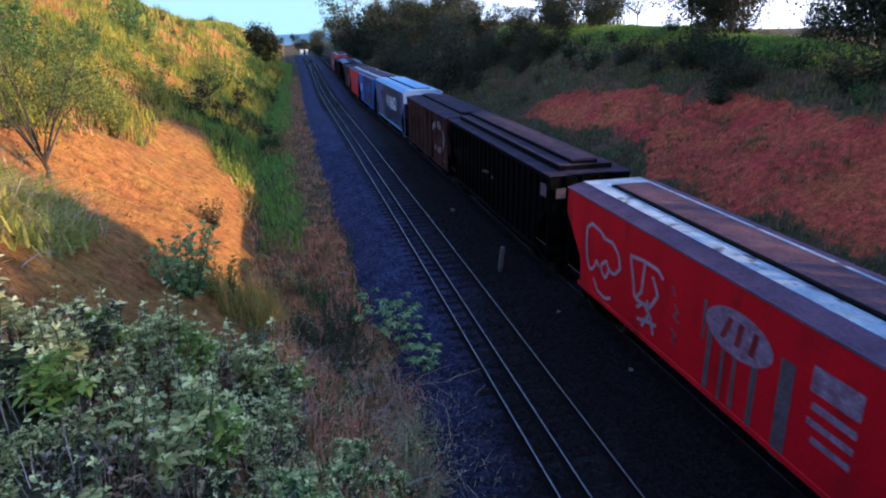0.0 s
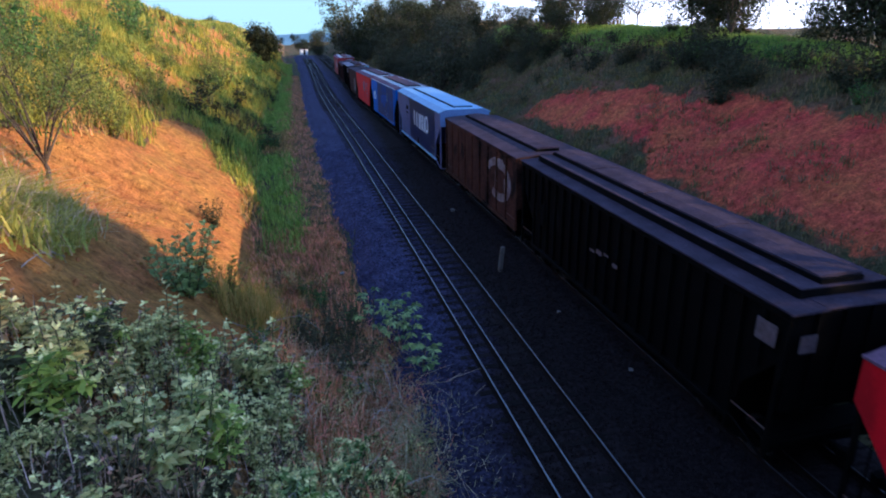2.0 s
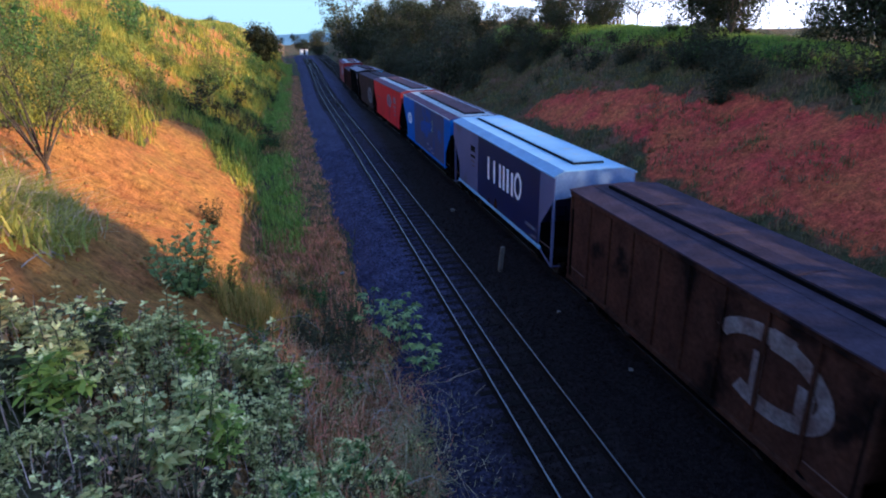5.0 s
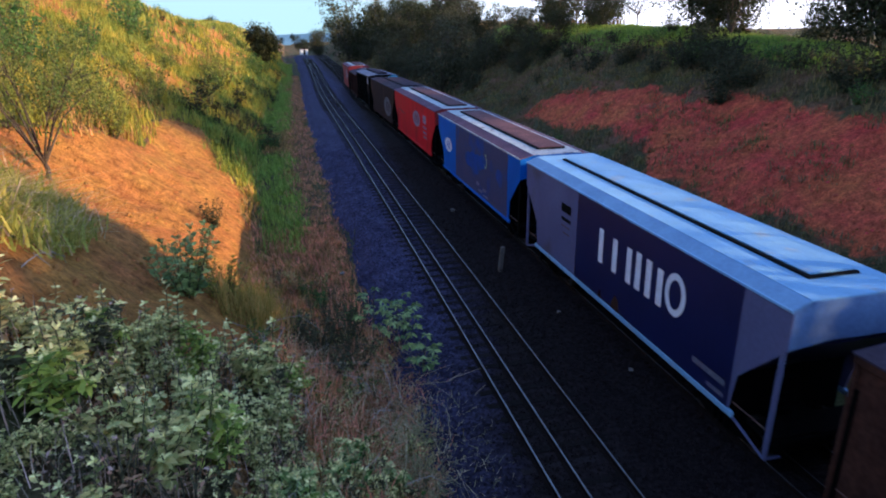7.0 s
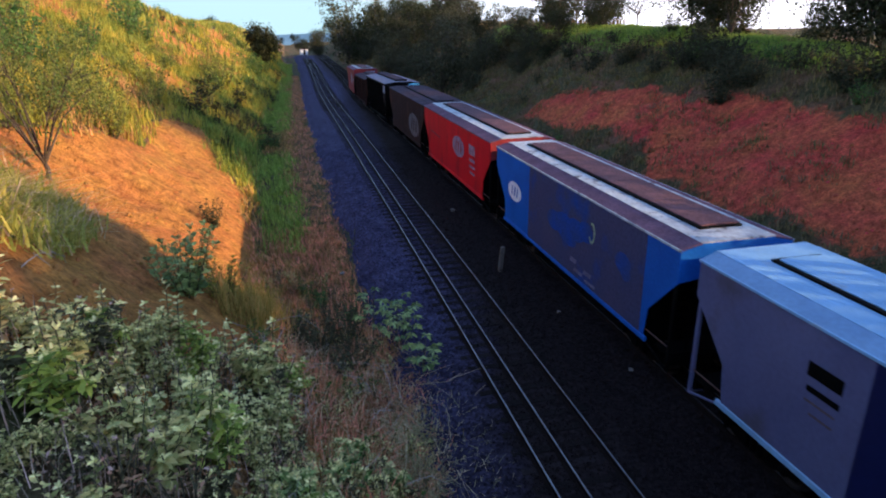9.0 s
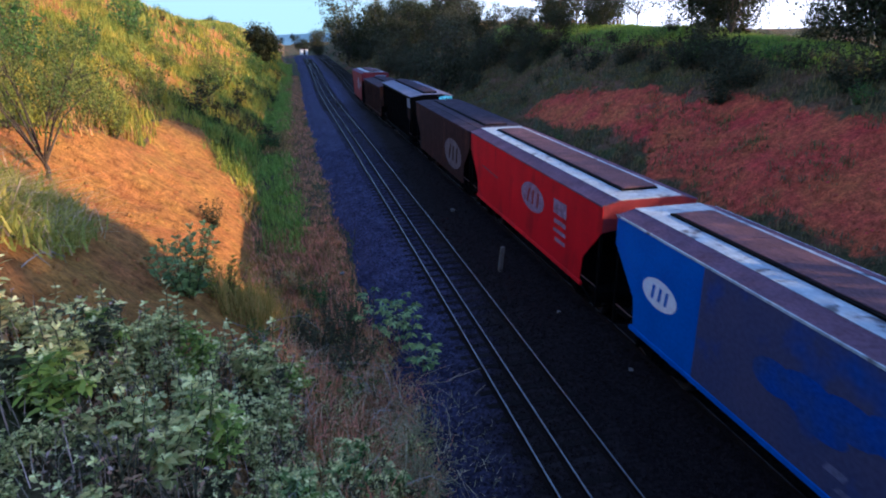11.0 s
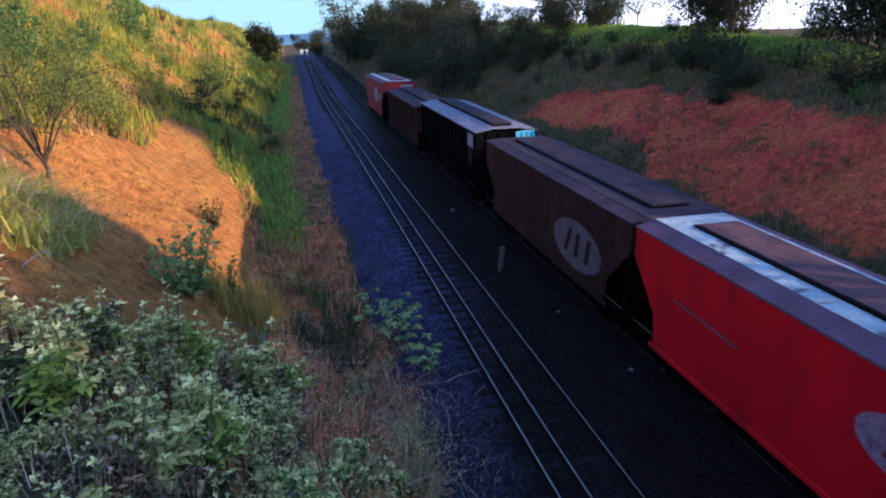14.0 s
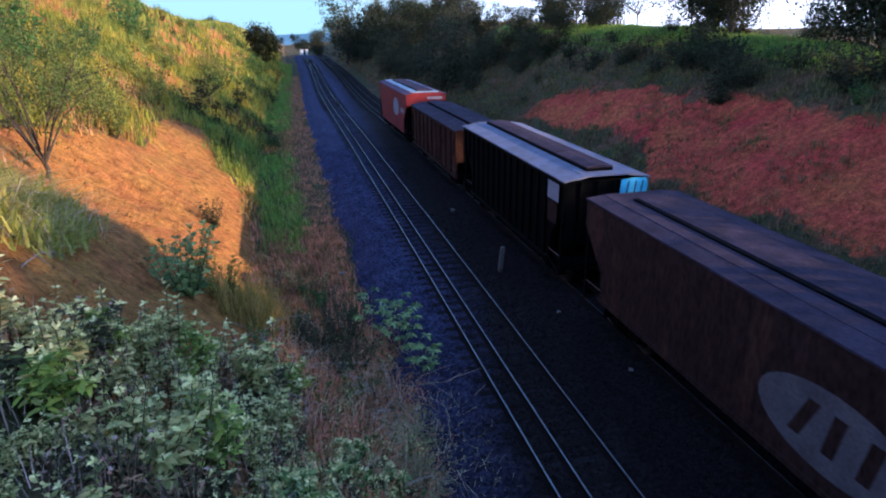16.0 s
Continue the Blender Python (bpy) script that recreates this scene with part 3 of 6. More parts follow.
M_STEM = mat("green_brown_stems", (0.09, 0.085, 0.045), (0.06, 0.05, 0.03), 6, 0.8, 30, 0.3, 0.2)


def mesh_np(name, verts, quads, material):
    """A mesh of quads from arrays."""
    me = bpy.data.meshes.new(name)
    me.vertices.add(len(verts))
    me.vertices.foreach_set("co", np.asarray(verts, np.float32).ravel())
    n = len(quads)
    me.loops.add(4 * n)
    me.loops.foreach_set("vertex_index", np.asarray(quads, np.int32).ravel())
    me.polygons.add(n)
    me.polygons.foreach_set("loop_start", np.arange(0, 4 * n, 4, dtype=np.int32))
    me.polygons.foreach_set("use_smooth", np.ones(n, dtype=bool))
    me.materials.append(material)
    me.update(calc_edges=True)
    return me


def unit(a):
    return a / np.maximum(1e-9, np.linalg.norm(a, axis=1, keepdims=True))


def leaf_arrays(at, way, length, aspect=0.45, fold=0.15, rng=RNG, plain=False):
    """Folded leaves, two quads each, that start at points and go their way."""
    n = len(at)
    way = unit(way)
    side = unit(np.cross(way, unit(rng.normal(size=(n, 3)) + np.array([0, 0, 1.2]))))
    nrm = np.cross(side, way)
    ln = np.broadcast_to(np.asarray(length, float), (n,))[:, None]
    w = ln * aspect * 0.5
    droop = -0.12 * ln * np.array([0, 0, 1.0])
    a = at
    m = at + way * ln * 0.5 + nrm * 0
    t = at + way * ln + droop
    l1, r1 = m + side * w + nrm * w * fold * 2, m - side * w + nrm * w * fold * 2
    if plain:
        v = np.stack([a, r1, t, l1], 1).reshape(-1, 3)
        return v, np.arange(n)[:, None] * 4 + np.array([[0, 1, 2, 3]])
    v = np.stack([a, r1, m, l1, t], 1).reshape(-1, 3)
    b = np.arange(n)[:, None] * 5
    q = np.concatenate([b + np.array([[0, 1, 4, 2]]), b + np.array([[0, 2, 4, 3]])], 0)
    return v, q


def broad_leaves(at, way, length, aspect, rng):
    """Oval leaves with a midrib fold and a drooping tip, four quads each."""
    n = len(at)
    way = unit(way)
    side = unit(np.cross(way, unit(rng.normal(0, 0.5, (n, 3)) + np.array([0, 0, 1.2]))))
    nrm = np.cross(side, way)
    ln = length[:, None]
    w = ln * aspect * 0.5
    bend = rng.uniform(0.05, 0.3, (n, 1)) * ln * np.array([0, 0, -1.0])
    m1, m2, t = at + way * ln * 0.3 + bend * 0.06, at + way * ln * 0.68 + bend * 0.42, at + way * ln + bend
    up = nrm * w * rng.uniform(0.1, 0.5, (n, 1))
    v = np.stack([at, m1 - side * w * 0.9 + up, m1, m1 + side * w * 0.9 + up, m2 - side * w * 0.85 + up, m2, m2 + side * w * 0.85 + up, t], 1).reshape(-1, 3)
    b = np.arange(n)[:, None] * 8
    return v, np.concatenate([b + np.array([q]) for q in ((0, 1, 2, 3), (1, 4, 5, 2), (2, 5, 6, 3), (4, 7, 6, 5))], 0)


def blade_arrays(at, height, width, lean, rng=RNG):
    """Bent grass blades, two quads each."""
    n = len(at)
    a = rng.uniform(0, 2 * np.pi, n)
    d = np.stack([np.cos(a), np.sin(a), np.zeros(n)], 1)
    s = np.stack([-np.sin(a), np.cos(a), np.zeros(n)], 1)
    h = np.broadcast_to(np.asarray(height, float), (n,))[:, None] * rng.uniform(0.6, 1.15, (n, 1))
    le = lean * rng.uniform(0.2, 1.3, (n, 1))
    up = np.array([[0, 0, 1.0]])
    w = np.broadcast_to(np.asarray(width, float), (n,))[:, None] * 0.5
    m = at + up * h * 0.55 + d * h * le * 0.25
    t = at + up * h * (1 - 0.25 * le) + d * h * le
    v = np.stack([at - s * w, at + s * w, m + s * w * 0.85, m - s * w * 0.85, t + s * w * 0.12, t - s * w * 0.12], 1).reshape(-1, 3)
    b = np.arange(n)[:, None] * 6
    q = np.concatenate([b + np.array([[0, 1, 2, 3]]), b + np.array([[3, 2, 4, 5]])], 0)
    return v, q


def join_arrays(parts):
    vs, qs, n = [], [], 0
    for v, q in parts:
        vs.append(v)
        qs.append(q + n)
        n += len(v)
    return np.concatenate(vs), np.concatenate(qs)


def grass(name, label, spots, blades, height, width, lean, spread, material):
    """Tufts of grass at (x, y) spots on the ground, as one mass."""
    at = np.array([(x, y, ground_z(x, y) - 0.03) for x, y in spots])
    at = np.repeat(at, blades, 0)
    at[:, :2] += RNG.normal(0, spread, (len(at), 2))
    hh = np.repeat(height * RNG.uniform(0.55, 1.2, len(spots)), blades)
    v, q = blade_arrays(at, hh, width, lean)
    return tagged(new(name, mesh_np(name, v, q, material)), label, "grass", kind="stuff")


def shrub(name, label, m, seed, height, spread, stems, leaves, leaf, leaf_material, category="shrub", aspect=0.42, top_only=0.3, rosette=5, plain=False, tip_material=None):
    """A many-stemmed shrub: stems, and leaves along their upper part with a rosette at each tip."""
    rng = np.random.default_rng(seed)
    ob = empty_thing(name, m, label, category)
    g = Geo()
    at, way, ln, tips, tip_way, tip_ln = [], [], [], [], [], []
    for i in range(stems):
        a, r = rng.uniform(0, 2 * math.pi), spread * math.sqrt(rng.uniform(0, 1))
        h = height * rng.uniform(0.55, 1.05)
        tip = np.array([math.cos(a) * r, math.sin(a) * r, h])
        root = np.array([math.cos(a) * r * 0.25, math.sin(a) * r * 0.25, -0.1])
        mid = (root + tip) / 2 + rng.normal(0, 0.05, 3)
        g.tube([tuple(root), tuple(mid), tuple(tip)], 0.012, 4, taper=0.5)
        for k in range(leaves):
            u = top_only + (1 - top_only) * (k + rng.uniform(0, 1)) / leaves
            p = (1 - u) ** 2 * root + 2 * u * (1 - u) * mid + u * u * tip
            b = k * 2.4 + rng.uniform(0, 0.8)
            d = np.array([math.cos(b), math.sin(b), rng.uniform(-0.25, 0.55) + 0.7 * (u > 0.85)])
            at.append(p)
            way.append(d)
            ln.append(leaf * rng.uniform(0.55, 1.2) * (1.1 - 0.45 * u))
        for k in range(rosette):
            b = k * 2.4 + rng.uniform(0, 0.5)
            (tips if tip_material else at).append(tip)
            (tip_way if tip_material else way).append(np.array([math.cos(b), math.sin(b), rng.uniform(0.2, 1.6)]))
            (tip_ln if tip_material else ln).append(leaf * rng.uniform(0.35, 0.7))
    tagged(part("branchwork", g, M_STEM, ob), kind="stuff")
    if tip_material:
        v, q = leaf_arrays(np.array(tips), np.array(tip_way), np.array(tip_ln), aspect, rng=rng)
        tagged(part("young_foliage", mesh_np("young_foliage", v, q, tip_material), None, ob, "paler young leaves at the tips"), kind="stuff")
    v, q = leaf_arrays(np.array(at), np.array(way), np.array(ln), aspect, rng=rng, plain=plain)
    part("foliage", mesh_np("foliage", v, q, leaf_material), None, ob)
    return ob


def leafy_bush(name, label, seed, height, spread, stems, leaf, leaf_material, aspect=0.4, spikes=0.3):
    """A branching shrub: stems that fork, pairs of leaves at nodes, whorls of paler leaves at the tips, withered brown
    leaves below that also darken its inside like shade.
    """
    rng = np.random.default_rng(seed)
    ob = empty_thing(name, pose(0, -400, -60), label, "shrub")
    g = Geo()
    groups = {"foliage": [], "young_foliage": [], "dead_foliage": []}
    for i in range(stems):
        a, r = rng.uniform(0, 2 * math.pi), spread * math.sqrt(rng.uniform(0.02, 1))
        tip = np.array([math.cos(a) * r, math.sin(a) * r, height * rng.uniform(0.5, 1.08)])
        root = np.array([tip[0] * 0.25, tip[1] * 0.25, -0.12])
        bow = (root + tip) / 2 + rng.normal(0, 0.06, 3)
        at_u = lambda u: (1 - u) ** 2 * root + 2 * u * (1 - u) * bow + u * u * tip
        g.tube([tuple(at_u(u)) for u in (0, 0.35, 0.7, 1.0)], 0.011, 4, taper=0.45)
        twigs = [(at_u(0.55), tip)]
        for k in range(rng.integers(2, 5)):
            p = at_u(rng.uniform(0.35, 0.85))
            b = rng.uniform(0, 2 * math.pi)
            e = p + np.array([math.cos(b), math.sin(b), rng.uniform(0.5, 1.4)]) * height * rng.uniform(0.1, 0.24)
            g.tube([tuple(p), tuple(e)], 0.006, 3, taper=0.5)
            twigs.append((p, e))
        for p, e in twigs:
            turn = rng.uniform(0, 6.28)
            for k in range(6):
                u = 0.2 + 0.13 * k
                for half in (0, math.pi):
                    b = turn + 1.57 * k + half + rng.normal(0, 0.25)
                    groups["foliage"].append((p + (e - p) * u, (math.cos(b), math.sin(b), rng.uniform(-0.2, 0.6)), leaf * rng.uniform(0.6, 1.15)))
            for k in range(7):
                b = turn + 2.4 * k
                groups["young_foliage"].append((e, (math.cos(b), math.sin(b), rng.uniform(0.1, 1.5)), leaf * rng.uniform(0.4, 0.8)))
            if rng.uniform() < spikes:
                q = e + np.array([rng.normal(0, 0.03), rng.normal(0, 0.03), rng.uniform(0.08, 0.2)])
                g.tube([tuple(e), tuple(q)], 0.006, 3)
                for k in range(6):
                    groups["young_foliage"].append((e + (q - e) * rng.uniform(0.3, 1), tuple(rng.normal(0, 1, 3)), leaf * 0.18))
        # brown lower leaves: withered growth, and shade inside the shrub put into colour
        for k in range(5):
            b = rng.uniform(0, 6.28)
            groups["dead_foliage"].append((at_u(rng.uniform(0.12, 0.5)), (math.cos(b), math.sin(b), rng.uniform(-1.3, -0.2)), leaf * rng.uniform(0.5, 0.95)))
    tagged(part("branchwork", g, M_STEM, ob), kind="stuff")
    for key, material, lab in (("foliage", leaf_material, ""), ("young_foliage", M_LEAFTIP, "paler young leaves at the tips"), ("dead_foliage", M_LEAFBROWN, "withered brown lower leaves, their dark tone for shade inside the shrub")):
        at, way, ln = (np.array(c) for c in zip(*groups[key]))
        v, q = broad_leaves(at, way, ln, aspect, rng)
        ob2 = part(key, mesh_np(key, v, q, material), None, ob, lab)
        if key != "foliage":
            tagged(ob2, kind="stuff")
    return ob


def dry_branch(seed):
    """A bare bent twig with a few forks, leaning out of the grass."""
    rng = np.random.default_rng(seed)
    g = Geo()
    for i in range(4):
        a = rng.uniform(0, 6.28)
        d = np.array([math.cos(a), math.sin(a), 0])
        l = rng.uniform(0.5, 1.3)
        pts = [np.array([0, 0, -0.05]), d * l * 0.3 + np.array([0, 0, 0.4 * l]), d * l * 0.75 + np.array([0, 0, 0.45 * l]), d * l + np.array([0.1, -0.1, rng.uniform(0.05, 0.4) * l])]
        g.tube([tuple(q) for q in pts], 0.011, 4, taper=0.4)
        for k in range(3):
            q = pts[1] + (pts[2] - pts[1]) * rng.uniform(0, 1)
            g.tube([tuple(q), tuple(q + rng.normal(0, 0.16, 3))], 0.005, 3, taper=0.5)
    ob = new("dry_branch", g.mesh("dry_branch", M_STRAWTWIG))
    return tagged(ob, "bare bent pale twig among dry grass", "branch")


def tree(name, label, m, seed, height, radius, trunk_frac, limbs, clumps, per_clump, leaf, leaf_material, lean=0.0, crown_flat=0.75, trunk_r=0.0, clump_r=0.16, low=-0.95):
    """A tree: a tapered trunk, limbs that fork, and a crown of leaf clumps with gaps."""
    rng = np.random.default_rng(seed)
    ob = empty_thing(name, m, label, "tree")
    g = Geo()
    tr = trunk_r or height * 0.022
    th = height * trunk_frac
    off = np.array([lean * th, 0.3 * lean * th, 0])
    top = np.array([0, 0, th]) + off
    g.tube([(0, 0, -0.4), tuple(np.array([0.05, 0.02, th * 0.5]) + off * 0.4), tuple(top)], tr, 8, taper=0.7)
    ends = []
    cz, ch = (th + height) / 2, (height - th) / 2
    for i in range(limbs):
        a = 2 * math.pi * (i + rng.uniform(-0.3, 0.3)) / limbs
        e = rng.uniform(low, 0.9)
        r = radius * rng.uniform(0.55, 0.95) * math.sqrt(max(0.05, 1 - e * e * 0.8))
        tip = np.array([math.cos(a) * r, math.sin(a) * r, cz + e * ch]) + off
        mid = top * 0.55 + tip * 0.45 + np.array([0, 0, 0.1 * height * rng.uniform(-0.3, 0.8)])
        start = top * rng.uniform(0.75, 1.0)
        g.tube([tuple(start), tuple(mid), tuple(tip)], tr * 0.5, 5, taper=0.25)
        ends += [tip, mid * 0.4 + tip * 0.6]
        for k in range(3):
            t2 = tip + rng.normal(0, radius * 0.22, 3)
            g.tube([tuple(mid * 0.5 + tip * 0.5), tuple(t2)], tr * 0.2, 4, taper=0.3)
            ends.append(t2)
    part("trunk", g, M_BARK, ob)
    ends = np.array(ends)
    cen = ends[rng.integers(0, len(ends), clumps)] + rng.normal(0, radius * 0.17, (clumps, 3))
    n = clumps * per_clump
    cr = radius * clump_r * rng.uniform(0.6, 1.5, clumps)
    at = np.repeat(cen, per_clump, 0) + rng.normal(0, 1, (n, 3)) * np.repeat(cr, per_clump)[:, None] * np.array([1, 1, crown_flat])
    way = rng.normal(size=(n, 3)) + np.array([0, 0, -0.25])
    v, q = leaf_arrays(at, way, leaf * rng.uniform(0.6, 1.3, n), 0.55, rng=rng, plain=True)
    part("crown", mesh_np("crown", v, q, leaf_material), None, ob)
    return ob


def on_ground(x, y, sink=0.0, turn=0.0, size=1.0):
    return Matrix.LocRotScale((x, y, ground_z(x, y) - sink), Euler((0, 0, turn)), (size, size, size))


def planted(proto, x, y, size, sink=0.05, label=""):
    ob = copy_thing(proto, on_ground(x, y, sink, random.uniform(0, 6.28)))
    ob.scale = (size, size, size * random.uniform(0.88, 1.12))
    if label:
        tagged(ob, label)
    return ob


def scatter(n, x0, x1, y0, y1, ok):
    res = []
    for _ in range(n):
        x, y = random.uniform(x0, x1), random.uniform(y0, y1)
        if ok(x, y):
            res.append((x, y))
    return res


def set_grass():
    d_left = lambda x, y: left_foot(y) - x
    d_right = lambda x, y: x - 9.0 - far_curve(y) * 0.8
    soil = lambda x, y: soil_amount(x, y, 0)
    patch = lambda x, y, s, o: fbm(x, y + o, s)
    # upper left slope: tall yellow grass with greener patches
    sp = scatter(15000, -30, -6, 12, 75, lambda x, y: d_left(x, y) > 0.4 and random.random() > soil(x, y) * (1.25 if y < 42 else 0.8))
    mix = lambda p: patch(*p, 0.22, 0) + 0.5 * patch(*p, 0.8, 9)
    grass("slope_grass", "tall sunlit yellow grass on the earth slope", [p for p in sp if 0.0 < mix(p) < 0.3], 6, 1.0, 0.05, 0.7, 0.2, M_GRASSYELLOW)
    grass("slope_grass", "green grass patches on the earth slope", [p for p in sp if mix(p) <= 0.0], 6, 0.8, 0.055, 0.7, 0.2, M_GRASSGREEN)
    grass("slope_grass", "orange-brown dry grass on the earth slope", [p for p in sp if mix(p) >= 0.3], 6, 0.7, 0.05, 0.8, 0.2, M_GRASSDRY)
    sp = scatter(9000, -40, -6, 75, 210, lambda x, y: d_left(x, y) > 0.4 and random.random() > soil(x, y) * 0.85)
    grass("distant_slope_grass", "tall yellow grass on the far slope", [p for p in sp if patch(*p, 0.15, 3) > 0], 5, 1.1, 0.12, 0.6, 0.3, M_GRASSYELLOW)
    grass("distant_slope_grass", "green grass on the far slope", [p for p in sp if patch(*p, 0.15, 3) <= 0], 5, 1.1, 0.12, 0.6, 0.3, M_GRASSGREEN)
    # foot of the left slope: green verge, then a dry strip along the ballast
    sp = scatter(13000, -13, -3.2, 22, 180, lambda x, y: x < near_curve(y) - 3.4 and -4.5 < d_left(x, y) < 0.2 + 3.0 * smooth(30, 46, y) + 2.2 * smooth(48, 64, y) and x < near_curve(y) - 4.3)
    lush = lambda x, y: (25 < y < 48 or y > 60) and patch(x, y, 0.35, 5) > -0.32
    grass("verge_grass", "lush green grass along the foot of the slope", [p for p in sp if lush(p[0], p[1] + 3 * patch(*p, 0.4, 2))], 6, 0.55, 0.05, 0.7, 0.2, M_VERGE)
    grass("verge_weeds", "brownish olive weeds along the foot of the slope", [p for p in sp if not lush(p[0], p[1] + 3 * patch(*p, 0.4, 2))], 6, 0.4, 0.04, 0.8, 0.2, M_GRASSDRY)
    sp = scatter(4200, -6.5, -2.2, 15, 140, lambda x, y: near_curve(y) - 5.0 < x < near_curve(y) - 2.6 + 0.9 * patch(x, y, 0.9, 0) * random.random())
    sp += scatter(1500, -7.0, -2.6, 16, 30, lambda x, y: left_foot(y) - 0.6 < x < near_curve(y) - 2.7 and (x + 3.9) ** 2 + (y - 15.8) ** 2 > 1.4)
    grass("dry_verge_grass", "short dry brown weeds beside the ballast", sp, 6, 0.32, 0.035, 0.8, 0.18, M_STRIP)
    # shaded near slope: dry stalks
    sp = scatter(2600, -6.6, -1.0, 6.5, 18, lambda x, y: x < -1.6 + 0.5 * patch(x, y, 0.8, 0) + 0.02 * (y - 10) and x > left_foot(y) - 2.2 + 0.16 * max(0, y - 11))
    grass("dry_slope_grass", "dry brown grass on the shaded bank", sp, 6, 0.5, 0.026, 0.9, 0.18, M_STRIP)
    grass("pale_straw", "thin pale straw stalks among dry grass", sp[::5], 3, 0.75, 0.018, 1.4, 0.25, M_STRAW)
    grass("bank_weeds", "small grey-green weeds on the shaded bank", sp[::5], 6, 0.3, 0.03, 0.9, 0.14, M_GRASSDULL)
    sp = scatter(1500, -2.9, -0.2, 6.4, 13.5, lambda x, y: x < -0.75 - 0.1 * max(0, y - 9) + 0.6 * patch(x, y, 1.1, 3))
    grass("ballast_edge_grass", "pale grey-green grass creeping over the ballast edge", sp, 8, 0.5, 0.02, 1.3, 0.16, M_EDGE)
    # ledge with lit reeds
    sp = scatter(800, -13.6, -8.9, 10.8, 19, lambda x, y: d_left(x, y) > 5.4 + 0.5 * patch(x, y, 0.8, 0) and x < -8.9 - 0.12 * (y - 10.8))
    grass("ledge_grass", "yellow-green reedy grass on the ledge", sp, 9, 0.8, 0.05, 1.2, 0.2, M_LEDGE)
    grass("ledge_straw", "hanging pale straw on the ledge", sp[::2], 6, 0.85, 0.026, 1.7, 0.22, M_STRAW)
    # right slope
    sp = scatter(13000, 8.6, 27, 4, 62, lambda x, y: d_right(x, y) > 0.2 and random.random() > soil(x, y) * 1.15)
    grass("right_bank_grass", "dull olive grass and weeds on the shaded bank", [p for p in sp if d_right(*p) < 11.2], 8, 0.34, 0.045, 0.6, 0.16, M_GRASSDULL)
    sp3 = scatter(3000, 10, 17.5, 6, 50, lambda x, y: soil(x, y) > 0.5 and patch(x, y, 0.5, 30) + 0.6 * patch(x, y, 0.2, 8) > 0.12)
    grass("soil_tufts", "scattered olive tufts on the red earth", sp3, 6, 0.3, 0.035, 0.9, 0.14, M_GRASSDULL)
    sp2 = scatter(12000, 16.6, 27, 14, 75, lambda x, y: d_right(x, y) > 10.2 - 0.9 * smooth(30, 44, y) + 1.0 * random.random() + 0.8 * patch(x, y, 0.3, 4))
    grass("crest_grass", "grass along the top of the bank, coloured bright green as if sunlit", sp2, 8, 0.26, 0.05, 1.1, 0.34, M_CREST)
    sp = scatter(5000, 2, 30, 62, 200, lambda x, y: d_right(x, y) > 0.3)
    grass("distant_bank_grass", "dull olive scrub on the far bank", sp, 5, 0.9, 0.12, 0.6, 0.3, M_GRASSDULL)


